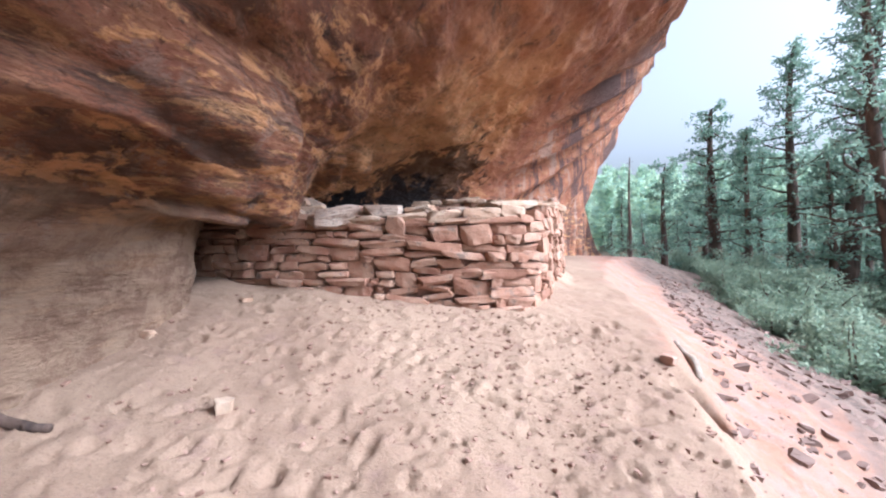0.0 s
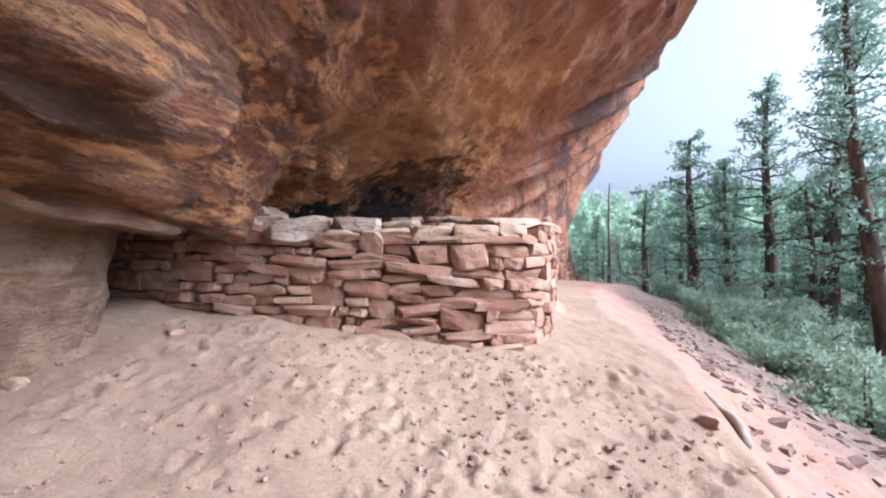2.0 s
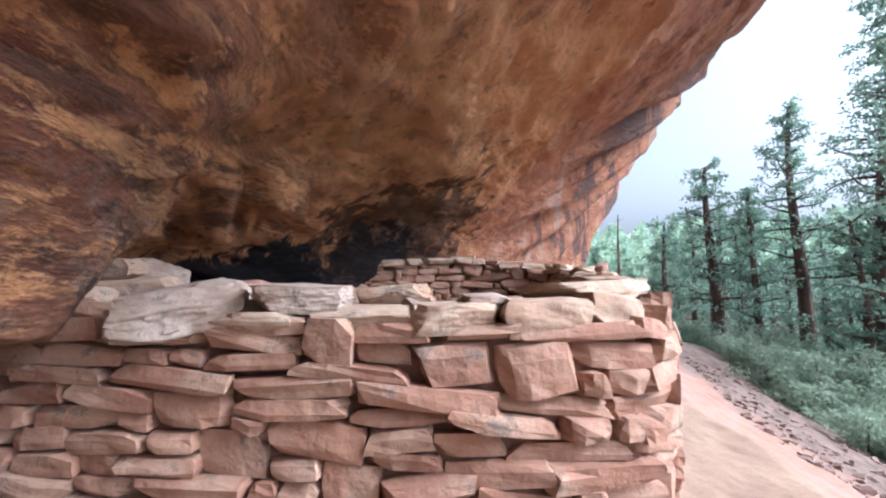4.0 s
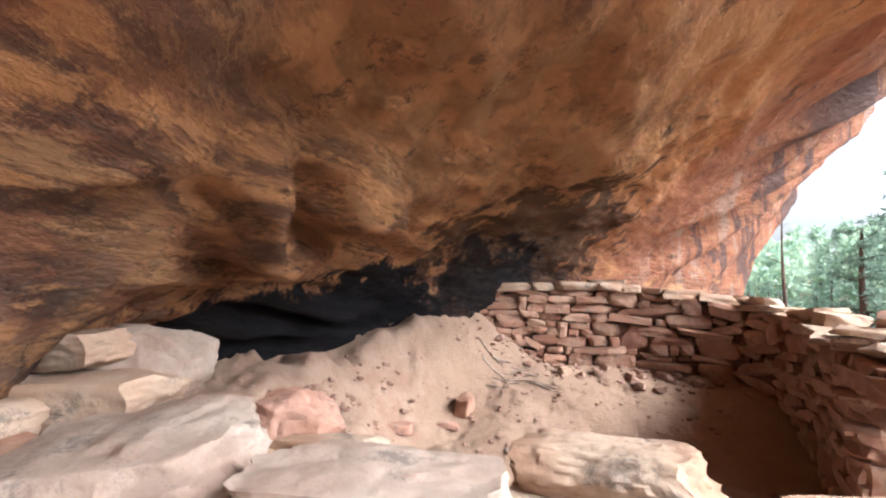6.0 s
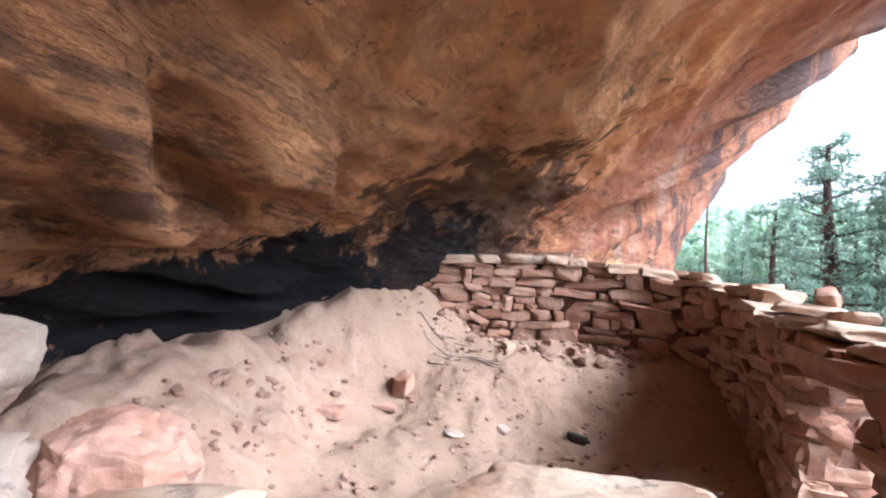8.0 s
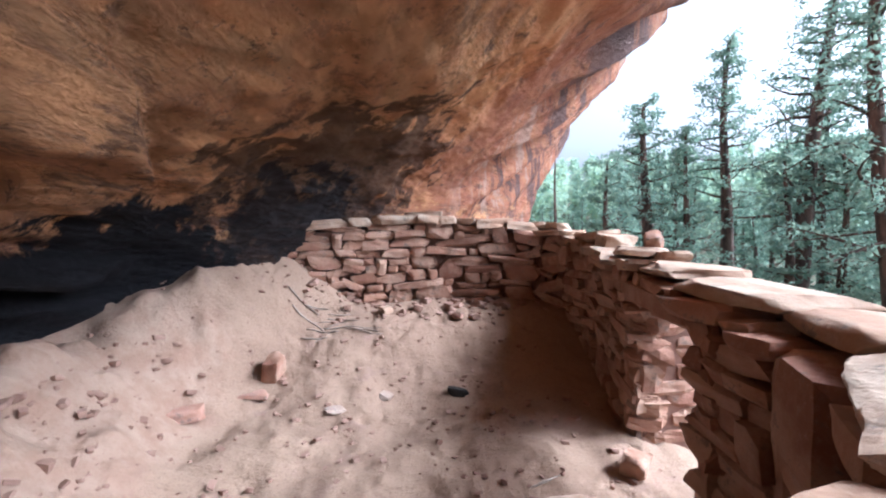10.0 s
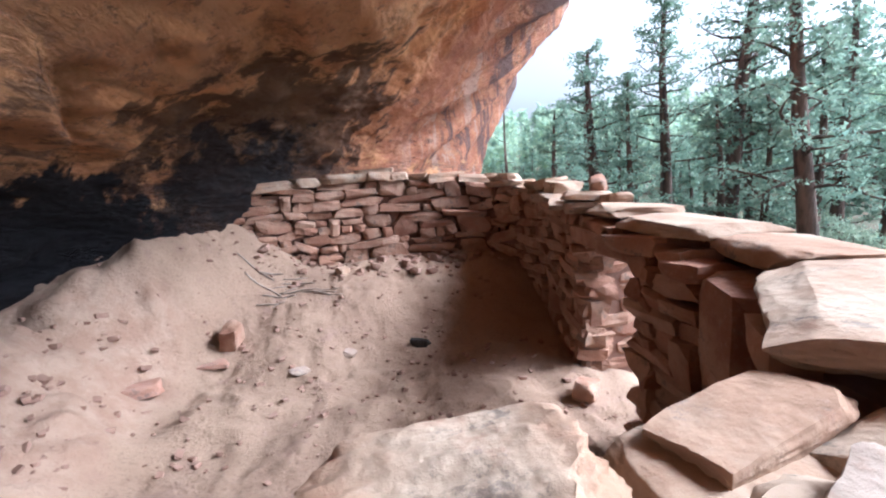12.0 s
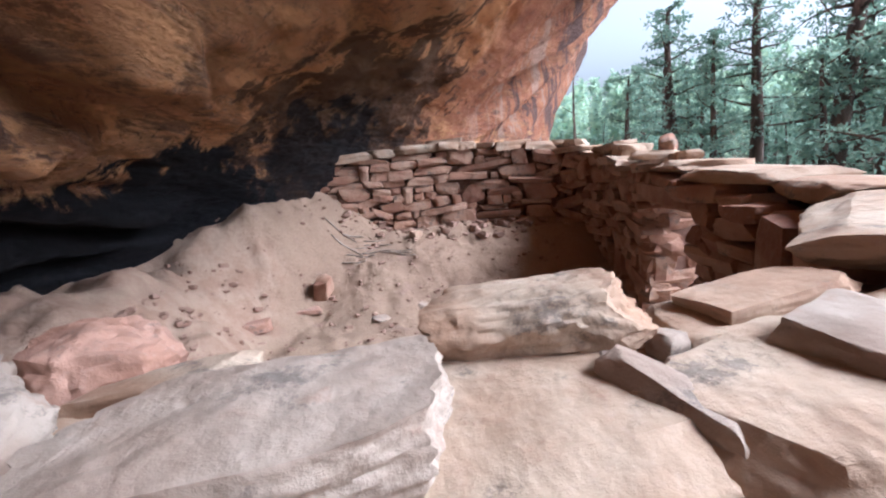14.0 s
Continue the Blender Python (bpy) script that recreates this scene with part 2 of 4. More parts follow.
SHRUB = leaf_material("grey_green_shrub_leaves", (0.20, 0.275, 0.21), (0.34, 0.395, 0.28))

# ---- mesh tools ----


def mesh_of(name, verts, faces, material, smooth=False):
    me = bpy.data.meshes.new(name)
    me.from_pydata(verts if isinstance(verts, list) else verts.tolist(), [], faces if isinstance(faces, list) else faces.tolist())
    me.materials.append(material)
    if smooth:
        me.shade_smooth()
    me.update()
    return me


def part(name, me, parent, label=""):
    ob = new(name, me)
    ob.parent = parent
    return tagged(ob, label)


def smooth(x, a, b):
    t = np.clip((x - a) / (b - a), 0, 1)
    return t * t * (3 - 2 * t)


def lattice(seed, shape=(64, 64, 64)):
    return np.random.RandomState(seed).rand(*shape)


LAT = lattice(5)


def vnoise(x, y, z):
    """Smooth value noise in -1..1 on arrays."""
    x, y, z = np.broadcast_arrays(x, y, z)
    out = np.zeros(x.shape)
    i = [np.floor(v).astype(int) for v in (x, y, z)]
    f = [v - k for v, k in zip((x, y, z), i)]
    f = [v * v * (3 - 2 * v) for v in f]
    for a in (0, 1):
        for b in (0, 1):
            for c in (0, 1):
                w = (f[0] if a else 1 - f[0]) * (f[1] if b else 1 - f[1]) * (f[2] if c else 1 - f[2])
                out += w * LAT[(i[0] + a) % 64, (i[1] + b) % 64, (i[2] + c) % 64]
    return out * 2 - 1


def fbm(x, y, z, octaves=4, gain=0.5):
    s, amp = 0.0, 1.0
    for k in range(octaves):
        s = s + amp * vnoise(x * 2 ** k + 7.3 * k, y * 2 ** k + 3.1 * k, z * 2 ** k + 1.7 * k)
        amp *= gain
    return s


def grid_faces(nu, nv):
    i = np.arange(nu - 1)[:, None] * nv + np.arange(nv - 1)[None, :]
    return np.stack([i, i + nv, i + nv + 1, i + 1], -1).reshape(-1, 4)


# ---- plan of the ruin: outer face, inner face, top, from the rock round the front, the open side and the far end ----
OUTER = [(-3.2, 4.75), (-1.8, 4.52), (-0.4, 4.42), (0.45, 4.36), (0.9, 4.42), (1.15, 4.66), (1.33, 5.1), (1.46, 5.75), (1.68, 6.45), (1.92, 7.1), (2.15, 7.9), (2.18, 8.6), (1.85, 9.1), (1.0, 9.3), (0.3, 9.35), (-1.3, 9.2)]
INNER = [(-3.2, 5.1), (-1.8, 4.95), (-0.4, 4.80), (0.2, 4.78), (0.5, 4.86), (0.74, 5.08), (0.92, 5.45), (1.0, 5.95), (1.22, 6.5), (1.45, 7.1), (1.7, 7.8), (1.75, 8.3), (1.45, 8.65), (0.8, 8.85), (0.2, 8.9), (-1.3, 8.75)]
TOPS = [2.04, 2.02, 1.93, 1.915, 1.935, 1.985, 2.05, 2.12, 2.14, 2.17, 2.22, 2.3, 2.4, 2.48, 2.5, 2.42]
DOOR = (6.8, 8.05, 2.0)   # along the plan's index, and the top


def along(table, u):
    k = np.arange(len(table))
    a = np.asarray(table, float)
    if a.ndim == 1:
        return np.interp(u, k, a)
    return np.stack([np.interp(u, k, a[:, j]) for j in range(a.shape[1])], -1)


# ---- ground ----
def ground_height(x, y, fine=True):
    x, y = np.broadcast_arrays(np.asarray(x, float), np.asarray(y, float))
    t = np.interp(y, [-8, -2, 0, 1.2, 2.2, 2.9, 4.3, 5.0, 12, 17, 22], [0.0, 0.1, 0.2, 0.42, 0.64, 0.74, 1.02, 1.1, 1.3, 1.2, 0.6])
    terrace = t + 0.1 - 0.11 * (np.clip(x, -2.5, 9) + 1.0) * np.interp(y, [0, 4, 8, 14], [0.6, 1, 0.9, 0.4])
    ridge = np.interp(y, [-8, 0, 1.5, 2.5, 3.7, 5.5, 8, 12, 17, 22], [1.2, 1.3, 1.45, 1.68, 2.1, 2.45, 2.9, 4.4, 7.6, 9.5]) + 0.16 * vnoise(y * 1.3, x * 0.3, 0.5)
    d = np.maximum(x - ridge, 0)
    steep = np.interp(y, [2.0, 3.8, 5.5], [0.42, 0.2, 0.08])
    out = terrace - steep * smooth(d, -0.1, 0.5) - np.where(d < 4, 0.29 * d, 1.16 + 0.5 * (1 - np.exp(-(d - 4) * 0.25)))
    # the room
    inside = smooth(y, 4.55, 4.95) * (1 - smooth(x - np.interp(y, [4.8, 5.5, 7, 8, 9], [0.6, 1.05, 1.75, 2.0, 1.9]), -0.05, 0.35)) * (1 - smooth(y, 9.1, 9.5))
    room = 1.14 + 0.5 * smooth(y, 7.2, 8.8) + 0.66 * smooth(-x + 0.55 * np.maximum(y - 7.2, 0), 1.15, 2.15) * smooth(y, 4.8, 6.2)
    room = room + 0.05 * fbm(x * 2.0, y * 2.0, 0.2, 3)
    z = out * (1 - inside) + room * inside
    r = np.hypot(x - 5, y - 8)
    hill = 13 * smooth(r, 28, 130) * smooth(y + x * 0.35, -10, 30)
    z = z + hill * (x > 0) + smooth(r, 14, 40) * 0.6 * fbm(x * 0.06, y * 0.06, 0.1, 3)
    if fine:
        slope = smooth(d, 0.1, 0.8) * (1 - smooth(d, 8, 14))
        near = 1 - smooth(r, 10, 25)
        z = z + near * (0.035 * fbm(x * 1.5, y * 1.5, 3.3, 4) + 0.05 * slope * fbm(x * 3.0, y * 3.0, 5.5, 4))
    return z


def axis(segments):
    out = []
    for a, b, step in segments:
        n = max(1, int(round((b - a) / step)))
        out += list(np.linspace(a, b, n, endpoint=False))
    return np.array(out + [segments[-1][1]])


def build_ground():
    xs = axis([(-400, -40, 40), (-40, -4, 4), (-4, -3, 0.2), (-3, 2.6, 0.03), (2.6, 6, 0.07), (6, 12, 0.2), (12, 30, 1), (30, 80, 5), (80, 600, 40)])
    ys = axis([(-400, -40, 40), (-40, -4, 4), (-4, 0.5, 0.25), (0.5, 6, 0.03), (6, 9.4, 0.036), (9.4, 14, 0.15), (14, 30, 0.6), (30, 80, 4), (80, 600, 40)])
    X, Y = np.meshgrid(xs, ys, indexing="ij")
    Z = ground_height(X, Y)
    # footprints and scuffs in the sand
    rng = np.random.RandomState(11)
    for k in range(1100):
        out = k < 800
        cx, cy = (rng.uniform(-2.2, 2.0), rng.uniform(0.9, 4.3)) if out else (rng.uniform(-1.2, 1.4), rng.uniform(5.2, 8.6))
        if out and cx > 1.2 + 0.2 * cy:
            continue
        a = rng.uniform(-3, 3)
        L, W = 0.022 + 0.09 * rng.rand() ** 2.2, rng.uniform(0.018, 0.045)
        dep = rng.uniform(0.006, 0.030) * (1 if out else 0.7)
        ix, iy = np.searchsorted(xs, [cx - 0.35, cx + 0.35]), np.searchsorted(ys, [cy - 0.35, cy + 0.35])
        sx, sy = X[ix[0]:ix[1], iy[0]:iy[1]] - cx, Y[ix[0]:ix[1], iy[0]:iy[1]] - cy
        u, v = sx * math.cos(a) + sy * math.sin(a), -sx * math.sin(a) + sy * math.cos(a)
        r2 = (v / L) ** 2 + (u / W) ** 2
        Z[ix[0]:ix[1], iy[0]:iy[1]] += dep * (-np.exp(-r2 ** 2) + 0.55 * np.exp(-(np.sqrt(r2) - 1.55) ** 2 / 0.12))
    near = smooth(Y, 0.4, 0.8) * (1 - smooth(Y, 9.2, 9.6)) * smooth(X, -3, -2.7) * (1 - smooth(X, 2.6, 3))
    Z += near * (0.010 * fbm(X * 9, Y * 9, 0.3, 2) + 0.006 * fbm(X * 24, Y * 24, 0.7, 1))
    bench = smooth(-X, 1.1, 1.5) * smooth(Y, 5, 5.6) * near
    Z += bench * (0.06 * fbm(X * 4, Y * 5, 2.3, 4) + 0.05 * smooth(fbm(X * 7, Y * 7, 6.1, 3), 0.2, 0.9))
    # a burrow at the terrace's edge
    Z -= 0.32 * np.exp(-(((X - 2.0) / 0.15) ** 2 + ((Y - 3.2) / 0.19) ** 2) ** 2)
    me = mesh_of("ground", np.stack([X, Y, Z], -1).reshape(-1, 3), grid_faces(len(xs), len(ys)), SAND, True)
    tagged(new("ground", me), "trodden pink sand floor falling away to a stony slope", "ground", kind="structure")


build_ground()

# ---- the rock shelter ----
BASES = [(-2.6, -9, 0.3), (-2.3, 0, 0.4), (-2.2, 3, 0.7), (-2.45, 5, 0.95), (-2.4, 7.2, 1.0), (-0.98, 8.75, 1.15), (0.9, 11, 1.5), (3.4, 14.3, 1.3), (4.9, 17.5, 1.1), (6.3, 19.6, 0.5), (9, 22.5, -1.0)]
LIPS = [(2.3, -9, 5.0), (2.9, 1, 5.3), (3.65, 5, 5.7), (4.4, 7.8, 5.9), (5.0, 10.2, 6.15), (5.5, 12.2, 6.2), (5.9, 14.5, 6.05), (6.1, 16.6, 5.5), (5.45, 18.3, 3.7), (6.6, 19.9, 1.0), (9.2, 22.7, -0.8)]
PROFILE_H = [0, 0.005, 0.02, 0.07, 0.13, 0.2, 0.38, 0.55, 0.8, 1.0]
PROFILE_Z = [-0.12, 0.1, 0.2, 0.265, 0.32, 0.375, 0.49, 0.615, 0.815, 1.0]


def catmull(table, u):
    a = np.asarray(table, float)
    a = np.vstack([2 * a[0] - a[1], a, 2 * a[-1] - a[-2]])
    k = np.clip(np.floor(u).astype(int), 0, len(table) - 2)
    f = (u - k)[..., None]
    p0, p1, p2, p3 = a[k], a[k + 1], a[k + 2], a[k + 3]
    return 0.5 * (2 * p1 + (p2 - p0) * f + (2 * p0 - 5 * p1 + 4 * p2 - p3) * f ** 2 + (3 * p1 - p0 - 3 * p2 + p3) * f ** 3)


def build_rock():
    us = np.concatenate([np.linspace(0, 1, 30, endpoint=False), np.linspace(1, 6, 430, endpoint=False), np.linspace(6, 10, 160)])
    inner = np.concatenate([np.linspace(0, 6, 190, endpoint=False), np.linspace(6, 9, 110)])
    B, L = catmull(BASES, us), catmull(LIPS, us)
    h, f = np.interp(inner, np.arange(10), PROFILE_H), np.interp(inner, np.arange(10), PROFILE_Z)
    # soften the profile's corners
    ker = np.hanning(15) / np.hanning(15).sum()
    h = np.convolve(np.pad(h, 7, "edge"), ker, "valid")
    f = np.convolve(np.pad(f, 7, "edge"), ker, "valid")
    P = np.zeros((len(us), len(inner), 3))
    P[..., :2] = B[:, None, :2] + (L - B)[:, None, :2] * h[None, :, None]
    P[..., 2] = B[:, None, 2] + (L - B)[:, None, 2] * f[None, :]
    x, y, z = P[..., 0], P[..., 1], P[..., 2]
    n = np.cross(np.gradient(P, axis=0), np.gradient(P, axis=1))
    n /= np.linalg.norm(n, axis=-1, keepdims=True) + 1e-9
    if n[200, 200, 2] > 0:
        n = -n
    size = smooth(z, 0.9, 2.0) * 0.8 + 0.2
    disp = 0.13 * fbm(x * 0.55, y * 0.4, z * 0.9, 3) * size
    disp = disp + 0.05 * fbm(x * 2.2 + 4, y * 1.4, z * 5, 4) * size
    # rounded beds that break off in ledges
    bed = z * 3.6 + 0.5 * x + 0.8 * fbm(x * 0.5 + 9, y * 0.45, z * 0.5, 3)
    step = bed - np.floor(bed)
    disp = disp + 0.24 * (smooth(step, 0.0, 0.8) - smooth(step, 0.86, 1.0)) * smooth(-x, 0.7, 1.4) * (1 - smooth(y, 7.2, 8.4)) * smooth(z, 1.7, 2.2) * smooth(vnoise(x * 0.9, y * 0.7 + 5, z * 1.5), -0.4, 0.3)
    # spalled flakes under the roof
    flake = vnoise(x * 1.1 + 20, y * 0.9, z * 1.1)
    disp = disp - 0.028 * smooth(flake + 0.15 * vnoise(x * 5, y * 5, z * 5), 0.1, 0.2) * smooth(x, -1.5, 0.5) - 0.02 * smooth(vnoise(x * 2.1, y * 1.6 + 11, z) + 0.2 * vnoise(x * 6, y * 6, z * 6), 0.3, 0.38)
    # the knobbed shelf on the back wall near the entrance
    disp = disp + (0.34 + 0.10 * fbm(x * 3, y * 3, z * 4, 3)) * np.exp(-(((y - 2.1) / 0.5) ** 2 + ((z - 2.5 - 0.1 * (y - 2)) / 0.17) ** 2) ** 2) * (x < -0.8)
    # the roof hangs lower over the wall's inner end
    disp = disp + 0.5 * np.exp(-((y - 4.15) / 0.95) ** 2 - ((x + 1.85) / 0.6) ** 2) * smooth(z, 1.8, 2.3)
    # flutes of the far buttress
    calm = 1 - 0.75 * smooth(y + 0.8 * x, 9.5, 11.5)
    flute = smooth(y + 0.8 * x, 11, 14)
    disp = disp * calm + flute * (0.2 * np.sin(us[:, None] * 8.5 + 0.6) + 0.08 * np.sin(us[:, None] * 21 + 0.5 * z) + 0.04 * fbm(us[:, None] * 30, z * 0.6, 0.5, 3))
    disp = disp + 0.03 * fbm(x * 4 + 2, y * 3, z * 8, 3) * calm
    edge = smooth(inner, 8.4, 9.0)[None, :]
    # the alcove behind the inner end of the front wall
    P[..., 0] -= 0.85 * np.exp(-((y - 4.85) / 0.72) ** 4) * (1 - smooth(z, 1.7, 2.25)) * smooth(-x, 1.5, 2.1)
    P = P + n * (disp * (1 - 0.5 * edge))[..., None]
    # outside of the cliff, closed over and behind
    rows = [P]
    for off in ((0.1, 0.06, 0.4), (0.1, 0.1, 1.4), (-0.5, 0.2, 3.6), (-4.0, 0.5, 8.0)):
        tall = np.clip((L[:, 2:3] - 0.6) / 4.5, 0.03, 1)
        r = L + np.array(off) * tall + 0.1 * tall * np.stack([fbm(L[:, 0] + off[2], L[:, 1], L[:, 2] * 2, 3)] * 3, -1)
        rows.append(r[:, None, :])
    back = B + np.array((-6, 3, 0))
    rows.append((back * (1, 1, 0) + np.stack([0 * us, 0 * us, L[:, 2] + 8.5 * np.clip((L[:, 2] - 0.6) / 4.5, 0.03, 1)], -1))[:, None, :])
    rows.append((back * (1, 1, 0) + np.array((0, 0, -2)))[:, None, :])
    P = np.concatenate(rows, 1)
    me = mesh_of("rock_shelter", P.reshape(-1, 3), grid_faces(P.shape[0], P.shape[1]), ROCK, True)
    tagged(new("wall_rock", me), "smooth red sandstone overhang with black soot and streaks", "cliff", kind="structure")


build_rock()

# ---- stones ----


def stone_mesh(name, seed, cuts, material, chips=7, rough=0.05, flat=0.0, round_off=0.0):
    """An irregular broken stone in a unit cube: chipped planes, uneven faces."""
    rng = random.Random(seed)
    bm = bmesh.new()
    bmesh.ops.create_cube(bm, size=1.0)
    bmesh.ops.subdivide_edges(bm, edges=bm.edges[:], cuts=cuts, use_grid_fill=True)
    planes = []
    for _ in range(chips):
        d = Vector((rng.uniform(-1, 1), rng.uniform(-1, 1), rng.uniform(-1, 1) * (1 - flat))).normalized()
        reach = 0.5 * (abs(d.x) + abs(d.y) + abs(d.z))
        planes.append((d, reach * rng.uniform(0.66, 0.86)))
    for sx in (-1, 1):
        for d in (Vector((sx, rng.uniform(-0.35, 0.35), rng.uniform(-0.25, 0.25))), Vector((rng.uniform(-0.2, 0.2), sx, rng.uniform(-0.2, 0.2)))):
            planes.append((d.normalized(), 0.47))
    off = Vector((rng.uniform(0, 50), rng.uniform(0, 50), rng.uniform(0, 50)))
    for v in bm.verts:
        p = v.co.copy()
        for d, c in planes:
            e = p.dot(d) - c
            if e > 0:
                p -= d * e
        p = p.lerp(p.normalized() * 0.55, round_off)
        q = p * 2.2 + off
        p += Vector((noise.noise(q), noise.noise(q + Vector((9, 0, 0))), noise.noise(q + Vector((0, 9, 0))))) * rough
        if cuts > 5:
            q = p * 7 + off
            ridge = 1 - abs(noise.noise(q))
            p += p.normalized() * (noise.noise(q * 1.7) * rough * 0.35 - ridge ** 4 * rough * 0.3)
        v.co = p
    me = bpy.data.meshes.new(name)
    bm.normal_update()
    bm.to_mesh(me)
    bm.free()
    me.materials.append(material)
    if cuts > 5:
        me.shade_smooth()
        me.set_sharp_from_angle(angle=radians(32))
    return me


WALL_STONES = [stone_mesh("wall_stone", 100 + k, 2, STONE, 8, 0.05, 0.1) for k in range(26)]
CAP_STONES = [stone_mesh("cap_stone", 300 + k, 4, SLAB, 7, 0.05, 0.5) for k in range(14)]
RNG = random.Random(4)


def lay(parent, centre, yaw, size, tilt=0.0, pool=WALL_STONES, name="stone"):
    ob = new(name, RNG.choice(pool))
    ob.parent = parent
    ob.matrix_basis = pose(*centre, RNG.uniform(-4, 4), tilt, yaw + RNG.choice((0, 180))) @ Matrix.Diagonal((*size, 1))
    return ob


def arc(table, u0, u1, step=0.02):
    us = np.arange(u0, u1 + step / 2, step)
    p = along(table, us)
    s = np.concatenate([[0], np.cumsum(np.linalg.norm(np.diff(p, axis=0), axis=1))])
    return us, p, s


def face_stones(parent, table, u0, u1, inward, door=None, course=0.105):
    """Courses of rough stones along one face of the wall."""
    us, p, s = arc(table, u0, u1)
    base = ground_height(p[:, 0], p[:, 1], False) - 0.04
    base = np.minimum(base, np.median(base) + 0.12)
    top = along(TOPS, us)
    n = max(3, int(round(np.mean(top - base) / course)))
    taken = [[] for _ in range(n + 1)]
    phase = RNG.uniform(0, 50)

    def level(k, at):
        b, t = np.interp(at, s, base), np.interp(at, s, top)
        return b + (t - b) * k / n + 0.030 * noise.noise(Vector((at * 1.1 + phase, k * 0.83, phase))) * (0 < k < n)

    for k in range(n):
        at = -RNG.uniform(0, 0.12)
        while at < s[-1] - 0.03:
            long = min(RNG.choice((0.12, 0.2, 0.26, 0.3, 0.36, 0.42, 0.5)) * RNG.uniform(0.85, 1.15), s[-1] - at + 0.04)
            rise = 2 if RNG.random() < 0.16 and k < n - 1 and long < 0.42 else 1
            mid = at + long / 2
            hit = [b for a, b in taken[k] if a < at + long - 0.02 and b > at + 0.02]
            if hit:
                if min(a for a, b in taken[k] if b > at + 0.02) - at > 0.1:
                    long = min(a for a, b in taken[k] if b > at + 0.02) - at
                    mid = at + long / 2
                    rise = 1
                else:
                    at = max(hit)
                    continue
            if door:
                d0, d1 = np.interp(door[0], us, s), np.interp(door[1], us, s)
                if level(k + 0.5, mid) < door[2] and at < d1 and at + long > d0:
                    if d0 - at > 0.09:
                        long, rise = d0 - at, 1
                        mid = at + long / 2
                    else:
                        at = d1
                        continue
            z0, z1 = level(k, mid), level(k + rise, mid)
            tilt = -math.degrees(math.atan((level(k, at + long) - level(k, at)) / max(long, 0.1))) + RNG.uniform(-3, 3)
            a, b = (np.array([np.interp(q, s, p[:, j]) for j in (0, 1)]) for q in (max(at, 0), min(at + long, s[-1])))
            yaw = math.degrees(math.atan2(*(b - a)[::-1])) if np.linalg.norm(b - a) > 0.02 else 0
            depth = RNG.uniform(0.17, 0.24)
            nx, ny = -math.sin(radians(yaw)) * inward, math.cos(radians(yaw)) * inward
            c = (a + b) / 2 + np.array((nx, ny)) * (depth / 2 + RNG.uniform(-0.03, 0.022))
            gap = RNG.uniform(0.0, 0.012)
            lay(parent, (c[0], c[1], (z0 + z1) / 2), yaw + RNG.uniform(-5, 5), (long * 1.05 - gap, depth, (z1 - z0) * RNG.uniform(0.98, 1.12) - gap), tilt)
            if rise == 2:
                taken[k + 1].append((at, at + long))
            at += long


def core(name, parent, u0, u1, low=None, high=None):
    us, po, _ = arc(OUTER, u0, u1, 0.1)
    pi = along(INNER, us)
    w = (pi - po) / np.linalg.norm(pi - po, axis=1, keepdims=True)
    po, pi = po + w * 0.085, pi - w * 0.085
    g = np.minimum(ground_height(po[:, 0], po[:, 1], False), ground_height(pi[:, 0], pi[:, 1], False)) - 0.25
    lo = g if low is None else np.full(len(us), low)
    hi = along(TOPS, us) - 0.05 if high is None else np.full(len(us), high)
    k = len(us)
    V = np.concatenate([np.column_stack([po, lo]), np.column_stack([po, hi]), np.column_stack([pi, hi]), np.column_stack([pi, lo])])
    F = []
    for i in range(k - 1):
        for r in range(4):
            q = (r + 1) % 4
            F.append([r * k + i, r * k + i + 1, q * k + i + 1, q * k + i])
    F += [[0, k, 2 * k, 3 * k], [k - 1, 4 * k - 1, 3 * k - 1, 2 * k - 1]]
    return part(name, mesh_of("mortar_core", V, F, MUD), parent)


def wall_thing(name, label):
    return tagged(new(name), label, "stone wall", kind="structure")


def cap_row(parent, u0, u1, skip=None):
    us, po, s = arc(OUTER, u0, u1)
    pi, top = along(INNER, us), along(TOPS, us)
    for side in (0.22, 0.76, 0.5):
        at = RNG.uniform(0, 0.2)
        while at < s[-1] - 0.1:
            long = RNG.uniform(0.24, 0.55)
            u = np.interp(at + long / 2, s, us)
            o, i = along(OUTER, u), along(INNER, u)
            c = o + (i - o) * (side + RNG.uniform(-0.06, 0.06))
            t = along(OUTER, min(u + 0.1, 15)) - along(OUTER, u - 0.1)
            if side == 0.5 and RNG.random() < 0.55:
                at += long
                continue
            thick = RNG.uniform(0.05, 0.1)
            z = np.interp(u, us, top) + thick / 2 - 0.015 + (0.06 if side == 0.5 else 0)
            if not (skip and skip(c[0], c[1])):
                lay(parent, (c[0], c[1], z), math.degrees(math.atan2(t[1], t[0])) + RNG.uniform(-22, 22), (long, RNG.uniform(0.2, 0.36), thick), RNG.uniform(-5, 5), CAP_STONES, "capstone")
            at += long * RNG.uniform(0.85, 1.1)


